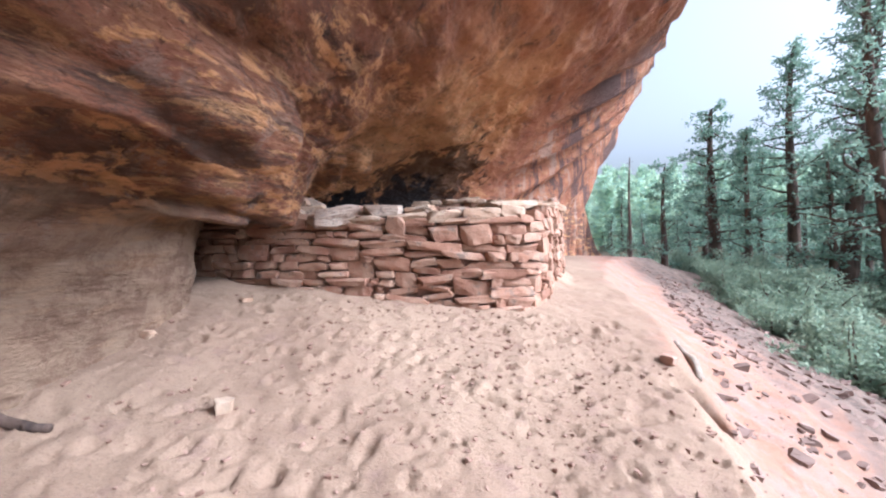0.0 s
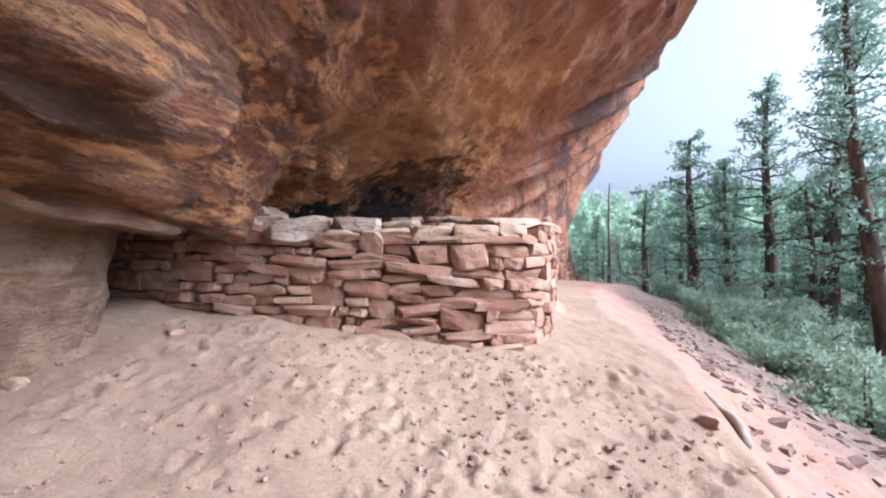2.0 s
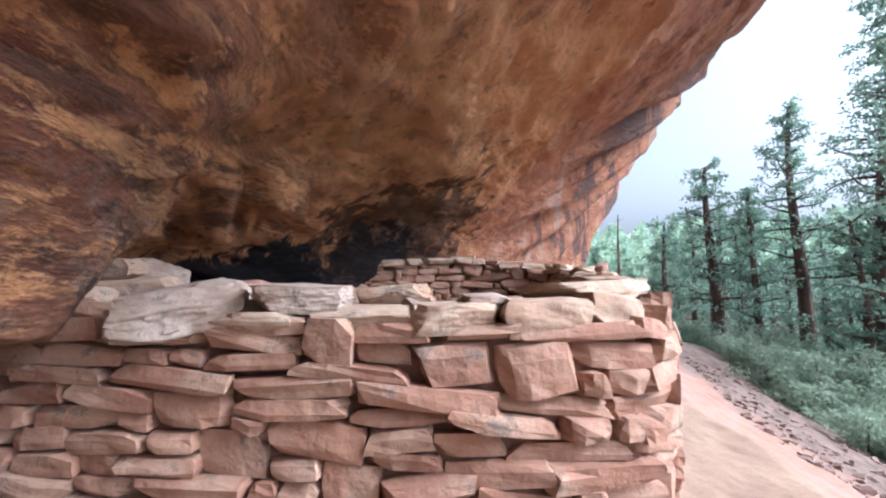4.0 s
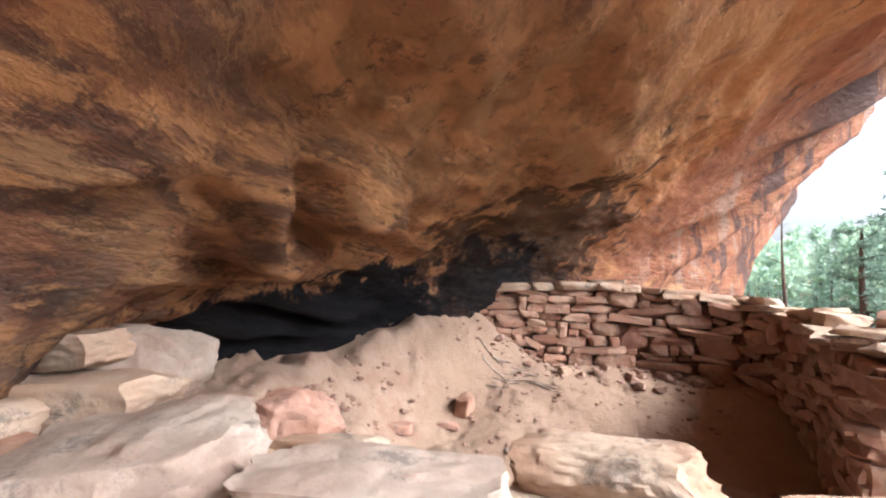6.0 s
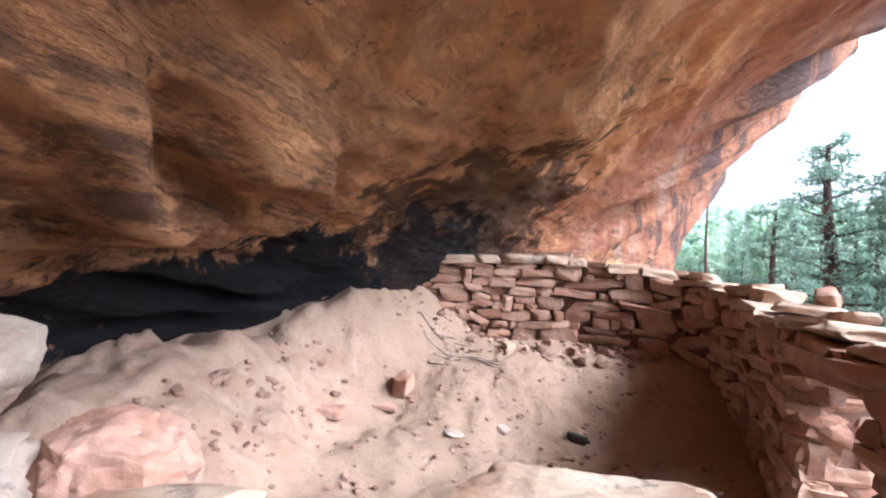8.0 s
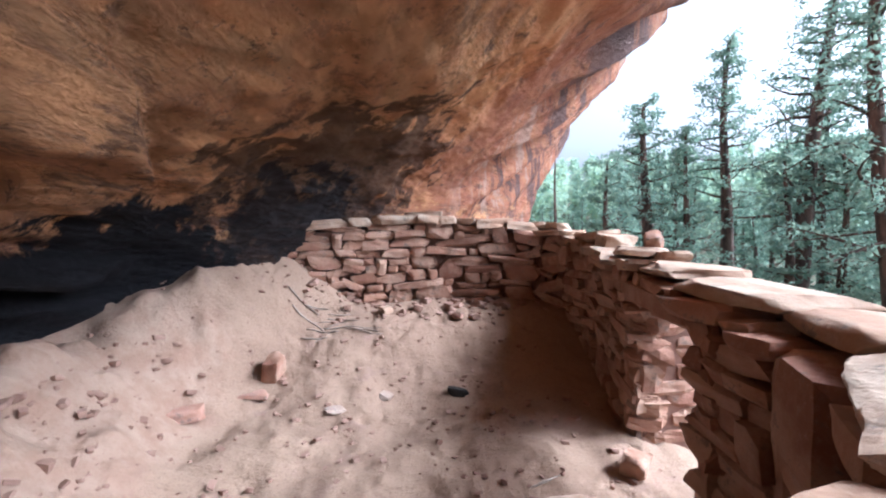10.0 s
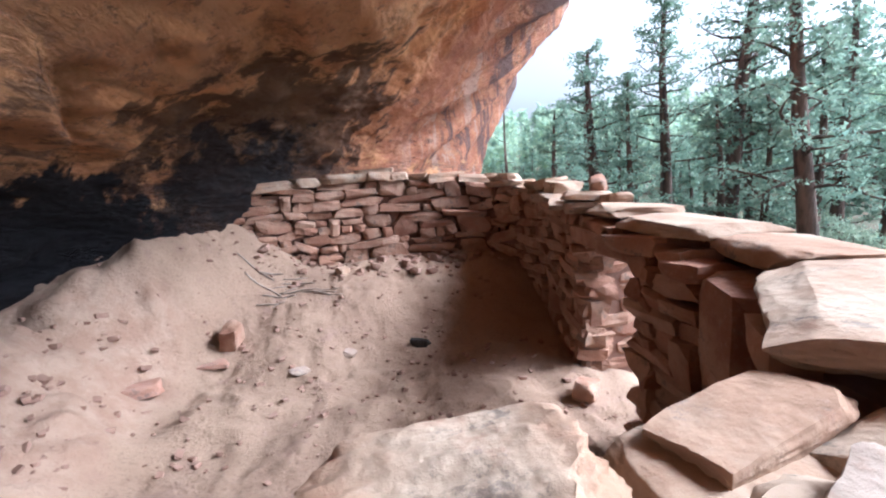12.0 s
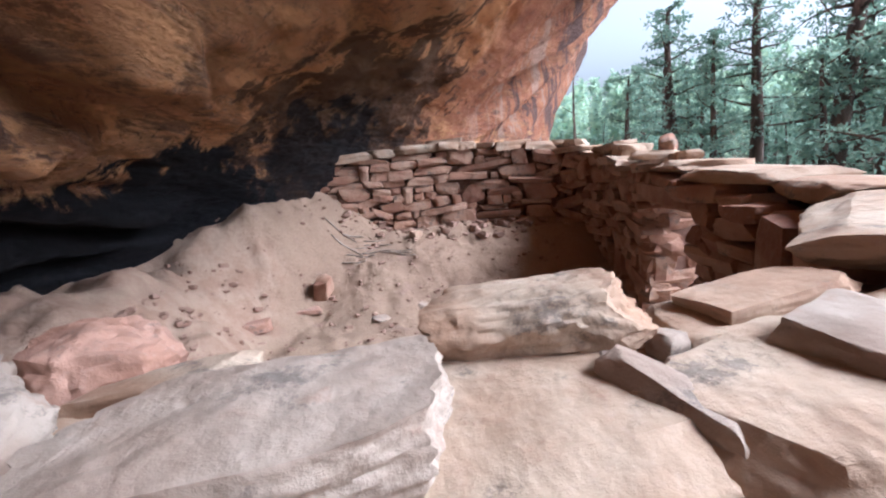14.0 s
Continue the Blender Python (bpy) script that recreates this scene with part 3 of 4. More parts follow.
front = wall_thing("wall_front", "dry-laid red sandstone masonry wall, front of a ruin")
core("mortar_core", front, 0, 6)
face_stones(front, OUTER, 0, 6, 1, None, 0.09)
face_stones(front, INNER, 0, 6, -1, None, 0.13)
side = wall_thing("wall_side", "sandstone masonry wall of a ruin with a small doorway")
core("mortar_core", side, 6, DOOR[0])
core("mortar_core", side, DOOR[1], 11.5)
core("mortar_core", side, DOOR[0], DOOR[1], DOOR[2] + 0.03, 2.1)
face_stones(side, OUTER, 6, 11.5, 1, DOOR, 0.12)
far = wall_thing("wall_far", "curved far end of a dry-laid sandstone ruin wall")
face_stones(side, INNER, 6, 11, -1, DOOR, 0.085)
core("mortar_core", far, 11.5, 15)
face_stones(far, INNER, 11, 15, -1, None, 0.085)
face_stones(far, OUTER, 11.5, 15, 1, None, 0.16)


def near_pile(x, y):
    return x < 1.4 and y < 5.4


cap_row(front, 0.2, 6, near_pile)
cap_row(side, 6, 11.5, lambda x, y: y < 6.7)
cap_row(far, 11.5, 14.9)
# the door's jambs and lintel
for u, sgn in ((DOOR[1], 1), (DOOR[0], -1)):
    o, i = along(OUTER, u), along(INNER, u)
    t = along(OUTER, u + 0.1) - along(OUTER, u - 0.1)
    t = t / np.linalg.norm(t)
    across = math.degrees(math.atan2(*(i - o)[::-1]))
    z = ground_height(*i, False) - 0.03
    while z < DOOR[2] - 0.02:
        hgt = RNG.uniform(0.06, 0.12)
        split = RNG.choice((None, None, 0.45, 0.55))
        for a, b in ((0.02, 0.98),) if split is None else ((0.02, split), (split, 0.98)):
            c = o + (i - o) * (a + b) / 2 + t * sgn * (0.085 + RNG.uniform(-0.012, 0.018))
            lay(side, (c[0], c[1], z + hgt / 2), across + RNG.uniform(-5, 5), ((b - a) * float(np.linalg.norm(i - o)) * 1.02, 0.2, hgt * 1.04), RNG.uniform(-3, 3))
        z += hgt
for w in (0.2, 0.5, 0.8):
    u = (DOOR[0] + DOOR[1]) / 2
    c = along(OUTER, u) * (1 - w) + along(INNER, u) * w
    t = along(OUTER, u + 0.3) - along(OUTER, u - 0.3)
    lay(side, (c[0], c[1], DOOR[2] + 0.04), math.degrees(math.atan2(t[1], t[0])), (0.95, 0.2, 0.09), 0, WALL_STONES, "lintel")

# ---- loose slabs and boulders lying on the wall ----


def loose(name, label, centre, size, turn=(0, 0, 0), seed=1, material=SLAB, cuts=13, chips=9, rough=0.05, flat=0.3, round_off=0.12):
    ob = new(name, stone_mesh(name, seed, cuts, material, chips, rough, flat, round_off))
    ob.matrix_basis = pose(*centre, *turn) @ Matrix.Diagonal((*size, 1))
    return tagged(ob, label, "boulder" if "boulder" in name else "stone", "stones lying on the wall")


BOULDER = stone_material("pitted_red_boulder", (0.38, 0.235, 0.18), (0.31, 0.165, 0.115), (0.26, 0.125, 0.085))
GREY = stone_material("grey_lichened_slab", (0.36, 0.29, 0.24), (0.29, 0.215, 0.17), (0.24, 0.165, 0.125))
loose("stone_slab", "long narrow sandstone slab bedded on the wall", (-0.77, 4.62, 1.920), (0.48, 0.38, 0.09), (2, -2, 3), 23, cuts=16)
loose("stone_slab", "broad flat pale sandstone slab bedded on the wall", (-0.33, 4.61, 1.930), (0.46, 0.38, 0.11), (1, -2, -6), 21, cuts=18)
loose("stone_slab", "broad flat pink sandstone slab bedded on the wall", (0.06, 4.53, 1.940), (0.42, 0.30, 0.13), (3, -2, 12), 22, cuts=18)
loose("stone_slab", "thick pale sandstone block at the wall's corner", (0.46, 4.57, 1.945), (0.40, 0.36, 0.16), (3, 0, 4), 24, cuts=16)
loose("stone_slab", "squared sandstone block at the wall's bend", (0.78, 4.66, 1.955), (0.34, 0.36, 0.18), (0, 3, 20), 29)
loose("stone_slab", "reddish sandstone slab bedded on the wall", (-1.25, 4.68, 1.905), (0.5, 0.42, 0.10), (0, 2, -4), 25)
loose("stone_slab", "weathered sandstone slab bedded on the wall", (-1.75, 4.70, 1.995), (0.5, 0.42, 0.12), (0, -2, 3), 26)
loose("stone_slab", "dusty sandstone slab near the cliff on the wall", (-2.25, 4.80, 2.025), (0.5, 0.42, 0.12), (0, -2, 3), 27)
loose("stone_slab", "large smooth pale slab capping the wall's bend", (0.77, 4.87, 2.06), (0.62, 0.42, 0.10), (-2, -3, 34), 28, cuts=18)
loose("stone_slab", "grey lichen-spotted slab lying on the wall top", (-0.60, 4.555, 2.015), (0.42, 0.22, 0.125), (4, 1, 7), 31, GREY, 26, 4, 0.07)
loose("stone_boulder", "pale lumpy boulder resting on the wall top", (-0.205, 4.785, 2.010), (0.38, 0.19, 0.135), (0, -4, -10), 32, SLAB, 26, 10, 0.10, 0.0, 0.3)
loose("stone_boulder", "rounded pitted red boulder on the wall top", (-0.925, 4.85, 2.010), (0.215, 0.19, 0.175), (0, 4, 10), 33, BOULDER, 22, 8, 0.10, 0.0, 0.6)
loose("flat_stone", "thin pale flake of sandstone leaning on a slab", (-0.79, 4.755, 2.015), (0.26, 0.12, 0.045), (-6, -4, 4), 34, SLAB, 12)
loose("stone_slab", "stepped pale slab resting on the wall top", (0.28, 4.79, 1.99), (0.36, 0.16, 0.065), (-2, -3, 6), 35, SLAB, 18)
loose("flat_stone", "thin pale slab under the stepped slab", (0.17, 4.77, 1.962), (0.30, 0.2, 0.05), (0, 2, 0), 51, SLAB, 12)
loose("flat_stone", "purple-grey wedge of stone tipped on the wall", (-0.115, 4.555, 1.970), (0.075, 0.21, 0.075), (10, 8, 20), 36, GREY, 12)
loose("small_stone", "small grey stone on the wall top", (-0.01, 4.69, 1.980), (0.06, 0.05, 0.045), (0, 5, 20), 37, GREY, 8)
loose("small_stone", "small dusty stone on the wall top", (-0.11, 4.68, 1.970), (0.08, 0.06, 0.045), (0, 5, 50), 38, GREY, 8)
loose("small_stone", "small pink stone on the wall top", (-0.03, 4.60, 1.970), (0.10, 0.08, 0.045), (0, 5, 80), 39, GREY, 8)
loose("flat_stone", "thin mauve flake of sandstone near the bend", (0.20, 4.56, 2.015), (0.22, 0.16, 0.05), (4, -4, 20), 52, GREY, 12)
loose("stone_boulder", "big grey-streaked boulder sloping on the wall", (-1.12, 4.59, 1.975), (0.52, 0.42, 0.20), (6, -12, 20), 41, GREY, 24, 9, 0.09, 0.0, 0.3)
loose("stone_slab", "pale block stacked near the cliff on the wall", (-1.60, 4.84, 2.015), (0.56, 0.32, 0.16), (2, -5, 4), 42, SLAB, 20, 9, 0.07, 0.2, 0.15)
loose("stone_slab", "tan slab on top of the stacked blocks", (-1.75, 4.92, 2.145), (0.42, 0.26, 0.12), (0, -6, -3), 43, SLAB, 18, 9, 0.07, 0.2, 0.15)
loose("stone_boulder", "brown wedge of stone behind the stacked blocks", (-1.58, 5.05, 2.085), (0.32, 0.28, 0.26), (0, 18, 22), 44, GREY, 18, 8, 0.08, 0.0, 0.4)
loose("small_stone", "small tan stone wedged among the slabs", (-0.86, 4.62, 1.975), (0.13, 0.11, 0.07), (0, 6, 14), 45, GREY, 10)
loose("small_stone", "pink stone wedged beside the big boulder", (-0.92, 4.70, 1.975), (0.13, 0.12, 0.08), (0, 6, 50), 46, SLAB, 10)
loose("upright_stone", "small upright stone standing on the wall top", (1.76, 7.0, 2.30), (0.22, 0.12, 0.14), (0, -20, 60), 47, STONE, 7)
for k, (x, y, w, yaw) in enumerate(((1.12, 5.25, 0.5, 62), (1.24, 5.75, 0.62, 74), (1.42, 6.3, 0.62, 70))):
    loose("stone_slab", "long flat slab capping the open side of the ruin", (x, y, (2.10, 2.14, 2.17)[k]), (w, (0.34, 0.44, 0.44)[k], 0.07), (3, 0, yaw), 60 + k, SLAB, 8)

# ---- stones, sticks and litter on the floors ----


def on_ground(x, y):
    return float(ground_height(x, y))


def ground_stone(name, label, x, y, size, turn=(0, 0, 0), seed=1, material=STONE, cuts=6):
    ob = new(name, stone_mesh(name, seed, cuts, material, 8, 0.06, 0.2))
    ob.matrix_basis = pose(x, y, on_ground(x, y) + size[2] * 0.3, *turn) @ Matrix.Diagonal((*size, 1))
    return tagged(ob, label, "stone", "stones lying on the ground")


def stick(name, label, x, y, length, yaw, r, seed, material=DEADWOOD, lift=0.6, droop=0.0):
    rng = random.Random(seed)
    n, k = 10, 7
    V, F = [], []
    for i in range(n):
        f = i / (n - 1)
        ox, oz = 0.03 * length * math.sin(f * 5 + seed), 0.02 * length * math.sin(f * 7 + seed * 2)
        rr = r * (0.55 + 0.6 * math.sin(math.pi * (0.15 + 0.75 * f))) * rng.uniform(0.85, 1.15)
        px, py = x + math.cos(radians(yaw)) * (f - 0.5) * length, y + math.sin(radians(yaw)) * (f - 0.5) * length
        pz = on_ground(px, py)
        for j in range(k):
            a = 2 * math.pi * j / k
            V.append((px - x - math.sin(radians(yaw)) * (ox + rr * math.cos(a)), py - y + math.cos(radians(yaw)) * (ox + rr * math.cos(a)), pz + oz + rr * (math.sin(a) + lift)))
    for i in range(n - 1):
        F += [[i * k + j, i * k + (j + 1) % k, (i + 1) * k + (j + 1) % k, (i + 1) * k + j] for j in range(k)]
    F += [list(range(k))[::-1], list(range((n - 1) * k, n * k))]
    ob = new(name, mesh_of(name, V, F, material, True))
    ob.location = (x, y, 0)
    return tagged(ob, label, "stick")


ground_stone("stone", "pale angular stone half buried in the sand", -1.1, 2.3, (0.1, 0.08, 0.09), (10, 5, 30), 71, SLAB)
ground_stone("stone", "small tan stone lying on the sand", -2.15, 3.1, (0.1, 0.08, 0.06), (0, 5, 10), 72, SLAB)
ground_stone("stone", "flat tan stone lying on the sand", -1.85, 4.0, (0.13, 0.1, 0.04), (0, 5, 60), 73, SLAB)
ground_stone("stone", "pink pointed stone standing on the room's floor", -0.97, 7.78, (0.14, 0.18, 0.24), (14, 12, -20), 74, STONE, 8)
ground_stone("stone", "dark stone lying on the room's floor", -1.42, 7.3, (0.22, 0.12, 0.08), (0, 5, 25), 75, BOULDER)
ground_stone("flat_stone", "pale grey flake on the room's floor", -0.5, 7.36, (0.15, 0.11, 0.025), (4, 5, 25), 76, GREY)
ground_stone("flat_stone", "pale grey flake tipped on the room's floor", -0.13, 7.53, (0.13, 0.1, 0.03), (20, 5, 60), 77, GREY)
ground_stone("stone", "flat rusty stone by the fallen stones in the room", -1.08, 7.62, (0.2, 0.12, 0.03), (4, 5, 0), 78, BOULDER)
ground_stone("stone", "small tan stone on the rubble of the room", -0.05, 8.45, (0.15, 0.1, 0.08), (4, 5, 40), 79, SLAB)
ground_stone("stone", "lumpy red stone in the doorway", 1.06, 6.25, (0.15, 0.13, 0.12), (4, 5, 40), 80, STONE, 8)
ground_stone("boulder", "boulder half buried at the terrace's edge", 1.94, 3.55, (0.14, 0.12, 0.08), (4, 5, 40), 81, BOULDER, 9)
char = ground_stone("charred_wood", "short black charred piece of wood", 0.41, 7.45, (0.17, 0.07, 0.06), (0, 5, -28), 82, CHAR)
tagged(char, category="charcoal")
stick("weathered_stick", "bleached split branch lying on the terrace's edge", 2.25, 3.85, 0.62, 78, 0.035, 3)
stick("weathered_log", "grey weathered branch lying on the sand", -2.2, 2.05, 0.7, 2, 0.028, 6, BARK)
rngs = random.Random(8)
for k in range(16):
    stick("twig", "thin grey twig in a litter of brushwood", rngs.uniform(-0.85, -0.2), 8.3 + rngs.uniform(-0.16, 0.16), rngs.uniform(0.15, 0.45), rngs.uniform(-30, 40), rngs.uniform(0.004, 0.009), k, DEADWOOD, 0.9)
stick("twig", "thin twig lying on the room's floor", 0.55, 6.25, 0.25, 10, 0.006, 40)
PEBBLES = [stone_mesh("pebble", 400 + k, 1, BOULDER if k % 3 else SLAB, 5, 0.06, 0.2) for k in range(8)]


def scatter(name, label, count, place, lo, hi, seed, material, sink=0.2):
    """Many small stones in one mesh."""
    rng = random.Random(seed)
    V, F = [], []
    for _ in range(count):
        x, y = place(rng)
        s = lo + (hi - lo) * rng.random() ** 3
        src = rng.choice(PEBBLES)
        m = pose(x, y, on_ground(x, y) + s * sink, rng.uniform(-25, 25), rng.uniform(-25, 25), rng.uniform(0, 360)) @ Matrix.Diagonal((s * rng.uniform(0.8, 1.7), s, s * rng.uniform(0.35, 0.8), 1))
        n = len(V)
        V += [tuple(m @ v.co) for v in src.vertices]
        F += [[n + i for i in p.vertices] for p in src.polygons]
    tagged(new(name, mesh_of(name, V, F, material)), label, "gravel", kind="stuff")


RUBBLE = plain("mixed_gravel", (0.31, 0.20, 0.155), (0.20, 0.115, 0.085), 2.0)
TALUS = plain("grey_red_talus", (0.28, 0.19, 0.16), (0.17, 0.115, 0.095), 1.2)
scatter("gravel", "small stone chips strewn over trodden sand", 2400, lambda r: (r.triangular(-2.3, 2.0, 1.0), r.uniform(0.9, 4.3)), 0.006, 0.03, 1, RUBBLE)
scatter("gravel", "stone chips and crumbs on the room's floor", 1300, lambda r: (r.uniform(-1.9, 1.3), r.uniform(5.2, 8.9)), 0.005, 0.04, 2, RUBBLE)
scatter("talus", "loose flat stones scattered over the slope", 2600, lambda r: (lambda y: (np.interp(y, [0, 2.5, 5.5, 8, 12], [1.5, 1.9, 3.2, 4.1, 5.8]) + r.random() ** 1.4 * 5, y))(r.uniform(0.8, 13)), 0.012, 0.10, 3, TALUS, 0.1)
scatter("rubble", "crumbled mortar and stones below the far wall", 160, lambda r: (r.uniform(-0.8, 1.6), r.uniform(8.3, 9.0)), 0.02, 0.11, 4, RUBBLE)
scatter("rubble", "broken plaster at the foot of the bench", 150, lambda r: (r.triangular(-2.1, -1.3, -1.8), r.triangular(5.9, 7.8, 6.9)), 0.01, 0.055, 6, RUBBLE)

# ---- trees ----


def tube(V, F, pts, radii, k=6):
    n0 = len(V)
    for i, (p, r) in enumerate(zip(pts, radii)):
        d = (pts[min(i + 1, len(pts) - 1)] - pts[max(i - 1, 0)]).normalized()
        a = d.orthogonal().normalized()
        b = d.cross(a)
        V += [tuple(p + (a * math.cos(2 * math.pi * j / k) + b * math.sin(2 * math.pi * j / k)) * r) for j in range(k)]
    for i in range(len(pts) - 1):
        F += [[n0 + i * k + j, n0 + i * k + (j + 1) % k, n0 + (i + 1) * k + (j + 1) % k, n0 + (i + 1) * k + j] for j in range(k)]


def tuft(V, F, c, rng, size, count, blade):
    for _ in range(count):
        d = Vector((rng.gauss(0, 1), rng.gauss(0, 1), rng.gauss(0, 0.55))).normalized()
        p = c + d * size * rng.uniform(0.15, 1.0)
        e = Vector((rng.gauss(0, 1), rng.gauss(0, 1), rng.gauss(0, 0.7))).normalized()
        w = d.cross(e).normalized() * blade * rng.uniform(0.22, 0.4)
        e = (d + e * 0.8).normalized() * blade * rng.uniform(0.7, 1.3)
        n = len(V)
        V += [tuple(p - w), tuple(p + e * 0.5 - w * 0.6), tuple(p + e), tuple(p + w)]
        F.append([n, n + 1, n + 2, n + 3])


def tree(seed, height, radius, spread, crown_from, label, leaves=1.0, lean=(0, 0), bare=False, top=0.35):
    rng = random.Random(seed)
    root = tagged(new("pine_tree" if not bare else "dead_tree"), label, "tree", "trees of the canyon floor")
    V, F, LV, LF = [], [], [], []
    n = 12
    pts = []
    for i in range(n):
        f = i / (n - 1)
        pts.append(Vector((lean[0] * f + 0.18 * math.sin(f * 6 + seed) * f * radius * 4, lean[1] * f + 0.18 * math.cos(f * 5 + seed) * f * radius * 4, height * f - 0.3 * (1 - f))))
    tube(V, F, pts, [radius * (1.15 - f / n * 1.0) * (1.35 if f == 0 else 1) for f in range(n)], 9)
    limbs = int(height * (5.0 if not bare else 2.5))
    for b in range(limbs):
        f = crown_from + (1 - crown_from) * (b + rng.random()) / limbs
        k = min(f * (n - 1), n - 1.001)
        p = pts[int(k)].lerp(pts[int(k) + 1], k - int(k))
        a = b * 2.4 + rng.uniform(-0.6, 0.6)
        reach = spread * (1 - (f - crown_from) / (1 - crown_from) * (1 - top)) * rng.uniform(0.45, 1.1)
        up = rng.uniform(-0.15, 0.4)
        q, chain = p.copy(), [p.copy()]
        d = Vector((math.cos(a), math.sin(a), up)).normalized()
        for _ in range(5):
            d = (d + Vector((rng.gauss(0, 0.22), rng.gauss(0, 0.22), rng.gauss(0.02, 0.16)))).normalized()
            q = q + d * reach / 5
            chain.append(q.copy())
        r0 = radius * rng.uniform(0.16, 0.34) * (1.1 - 0.6 * f)
        tube(V, F, chain, [r0 * (1 - i / 6.2) for i in range(6)], 5)
        if bare:
            continue
        for i in range(1, 6):
            for _ in range(2 if i > 1 else 1):
                if rng.random() > 0.86:
                    continue
                c = chain[i] + Vector((rng.gauss(0, 0.16), rng.gauss(0, 0.16), rng.gauss(0.05, 0.1))) * reach * 0.6
                tuft(LV, LF, c, rng, rng.uniform(0.16, 0.34) * (0.5 + 0.2 * spread), int(11 * leaves), 0.13)
                if rng.random() < 0.5:
                    tube(V, F, [chain[i], c], [r0 * 0.3, r0 * 0.12], 4)
    part("trunk", mesh_of("trunk", V, F, BARK, True), root, "dark rough bark")
    if LV:
        part("crown", mesh_of("crown", LV, LF, PINE), root, "blue-green needles in open clumps")
    return root


def stand(ob, x, y, turn=0, scale=1.0, dz=0.0):
    ob.scale = (scale, scale, scale)
    ob.location = (x, y, on_ground(x, y) - 0.1 + dz)
    ob.rotation_euler = (0, 0, radians(turn))
    return ob


def again(ob, x, y, turn, scale):
    c = copy_thing(ob, Matrix.Identity(4))
    return stand(c, x, y, turn, scale)


stand(tree(1, 6.2, 0.11, 1.1, 0.25, "slender grey snag with bare broken limbs", bare=True), 9.7, 23.9)
stand(tree(2, 7.0, 0.24, 2.2, 0.28, "dark double-trunked juniper with a thin crown", 1.0, (0.4, 0.3)), 12.0, 20.0, 30, 1.2)
stand(tree(3, 10.6, 0.26, 2.2, 0.36, "tall straight ponderosa pine with sparse crown", 1.0), 14.4, 18.5, 60)
stand(tree(4, 12.0, 0.28, 2.6, 0.3, "leaning dark pine with a heavy trunk", 1.0, (1.1, -0.4)), 13.5, 15.1, 10)
stand(tree(5, 10.5, 0.22, 2.3, 0.25, "crooked dark pine beside the slope", 1.0, (0.9, 0.8)), 11.8, 11.4, 130)
tall = tree(6, 9.5, 0.2, 1.9, 0.22, "green pine of the canyon floor", 0.9)
stand(tall, 17.5, 14.0, 45)
mid_tree = tree(7, 7.0, 0.16, 1.9, 0.12, "bushy young pine among the forest", 1.0, top=0.2)
stand(mid_tree, 12.5, 18.5, 0)
low_tree = tree(8, 4.6, 0.14, 1.8, 0.06, "low spreading juniper in the undergrowth", 1.1, top=0.3)
stand(low_tree, 9.0, 18.5, 0)
rngt = random.Random(21)
for k in range(95):
    a, r = rngt.uniform(8, 88), 13 + 62 * rngt.random() ** 1.2
    x, y = 2 + r * math.sin(radians(a)), 4 + r * math.cos(radians(a))
    if x < 8.5 + max(0, (y - 17)) * 0.25 or (r < 17 and k % 3):
        continue
    again(rngt.choice((tall, mid_tree, mid_tree, low_tree, low_tree)), x, y, rngt.uniform(0, 360), rngt.uniform(0.8, 1.25))


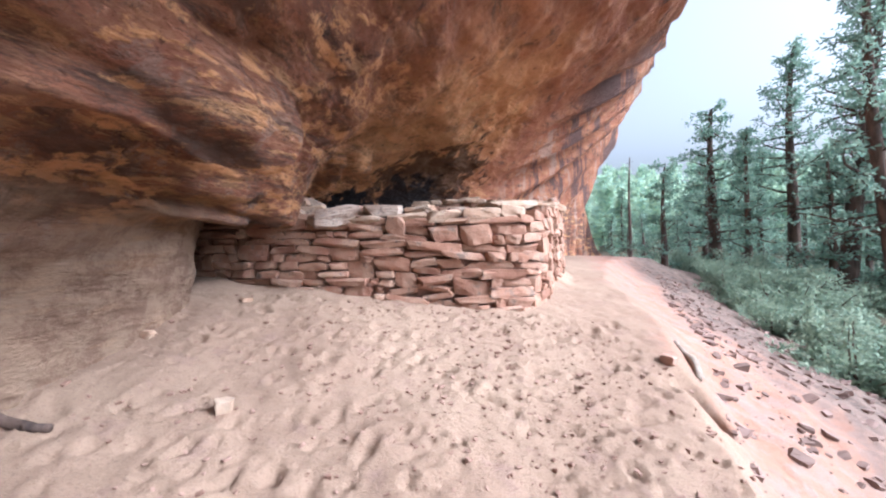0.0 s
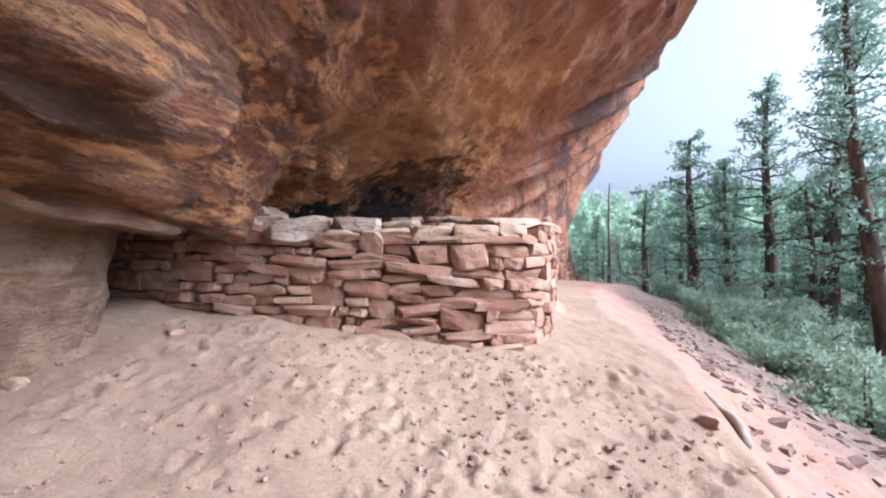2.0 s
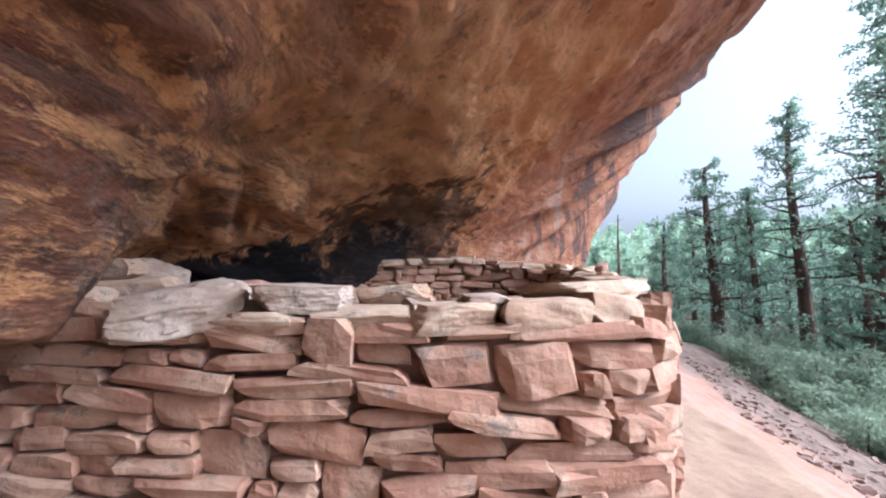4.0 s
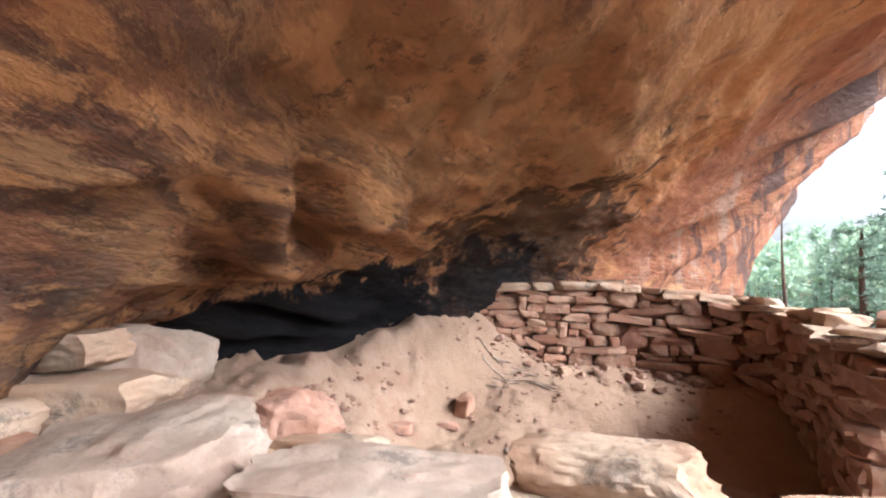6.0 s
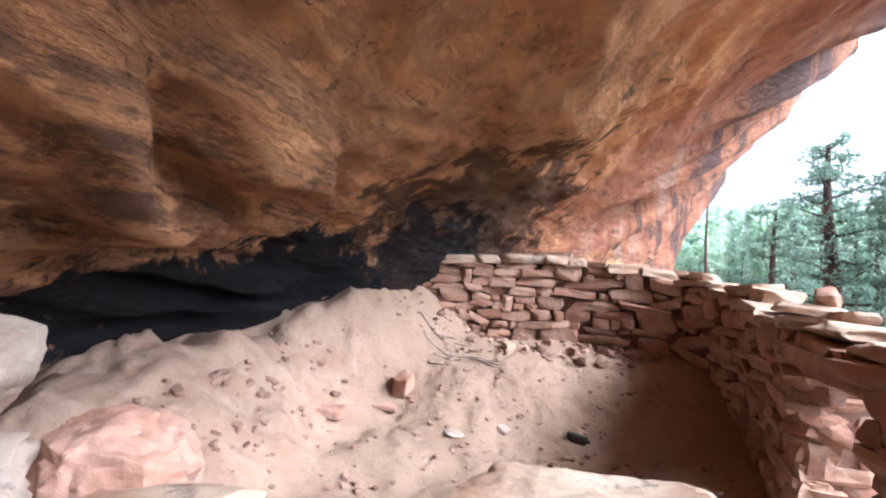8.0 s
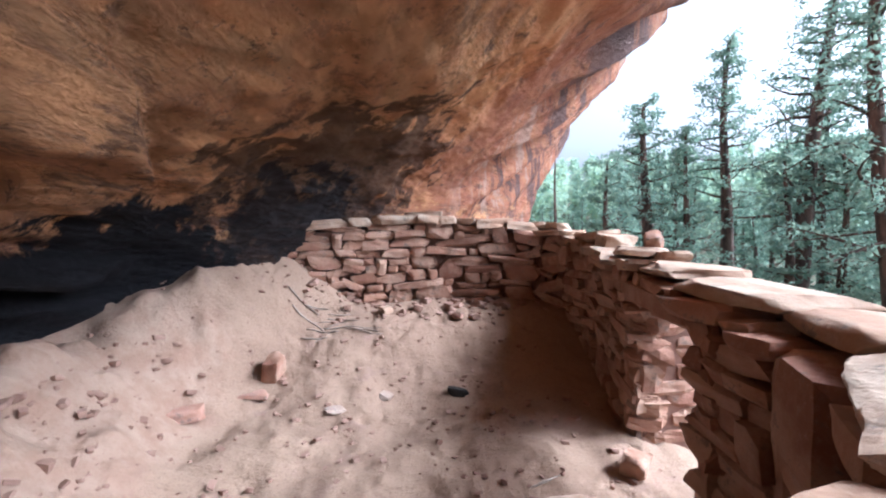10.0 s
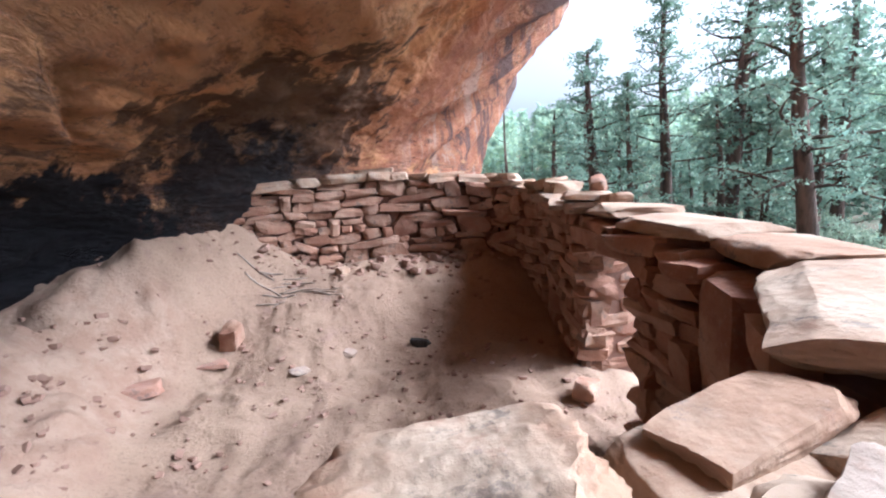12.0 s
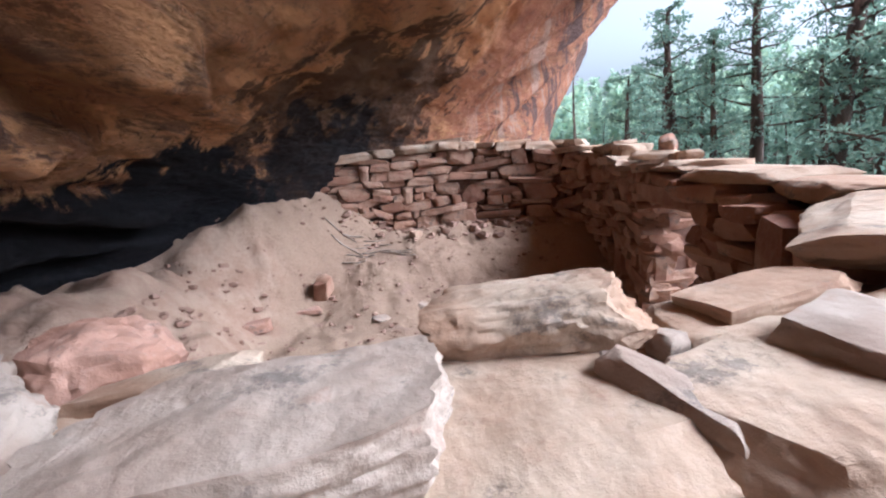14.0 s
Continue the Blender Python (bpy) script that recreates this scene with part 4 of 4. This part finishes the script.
def forest(seed, count, r0, r1):
    rng = random.Random(seed)
    LV, LF = [], []
    for _ in range(count):
        a, r = radians(rng.uniform(-6, 110)), r0 + (r1 - r0) * rng.random()
        x, y = 5 + r * math.sin(a), 8 + r * math.cos(a)
        z, hgt = on_ground(x, y), rng.uniform(6, 11)
        for _ in range(34):
            f = rng.random() ** 0.8
            w = 1.9 * (1.1 - f) + 0.3
            tuft(LV, LF, Vector((x + rng.gauss(0, w * 0.5), y + rng.gauss(0, w * 0.5), z + f * hgt)), rng, 0.9, 9, 0.8)
    tagged(new("far_woods", mesh_of("far_woods", LV, LF, FAR_PINE)), "blue-green conifer forest on the far slope, haze put into its colour", "forest", kind="stuff")


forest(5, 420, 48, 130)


def shrub(seed, size, label):
    rng = random.Random(seed)
    root = tagged(new("shrub"), label, "shrub", "shrubs along the slope")
    V, F, LV, LF = [], [], [], []
    for b in range(22):
        a, d = rng.uniform(0, 6.28), Vector((0, 0, 1))
        d = Vector((math.cos(a) * rng.uniform(0.3, 1.2), math.sin(a) * rng.uniform(0.3, 1.2), rng.uniform(0.4, 1.1))).normalized()
        q, chain = Vector((0, 0, -0.05)), [Vector((0, 0, -0.05))]
        for _ in range(4):
            d = (d + Vector((rng.gauss(0, 0.25), rng.gauss(0, 0.25), rng.gauss(0, 0.2)))).normalized()
            q = q + d * size * rng.uniform(0.18, 0.3)
            chain.append(q.copy())
        tube(V, F, chain, [0.022 * size, 0.016 * size, 0.012 * size, 0.008 * size, 0.004 * size], 5)
        for c in chain[1:]:
            tuft(LV, LF, c, rng, 0.2 * size, 34, 0.075)
            tuft(LV, LF, c + Vector((rng.gauss(0, 0.12), rng.gauss(0, 0.12), 0.05)) * size, rng, 0.16 * size, 20, 0.075)
    part("stem", mesh_of("stem", V, F, BARK), root, "thin dark stems")
    part("foliage", mesh_of("foliage", LV, LF, SHRUB), root, "small grey-green leaves")
    return root


bush = stand(shrub(1, 1.0, "grey-green shrub growing on the stony slope"), 7.2, 9.6)
bush2 = stand(shrub(2, 1.3, "loose leafy shrub growing on the stony slope"), 6.2, 6.6)
for k in range(120):
    y = rngt.uniform(2.5, 26)
    x = np.interp(y, [0, 3, 6, 9, 13, 18, 26], [5.0, 5.4, 6.3, 7.2, 8.2, 9.8, 12.5]) + 9 * rngt.random() ** 1.6
    again(rngt.choice((bush, bush2)), float(x), y, rngt.uniform(0, 360), rngt.uniform(0.6, 1.25))
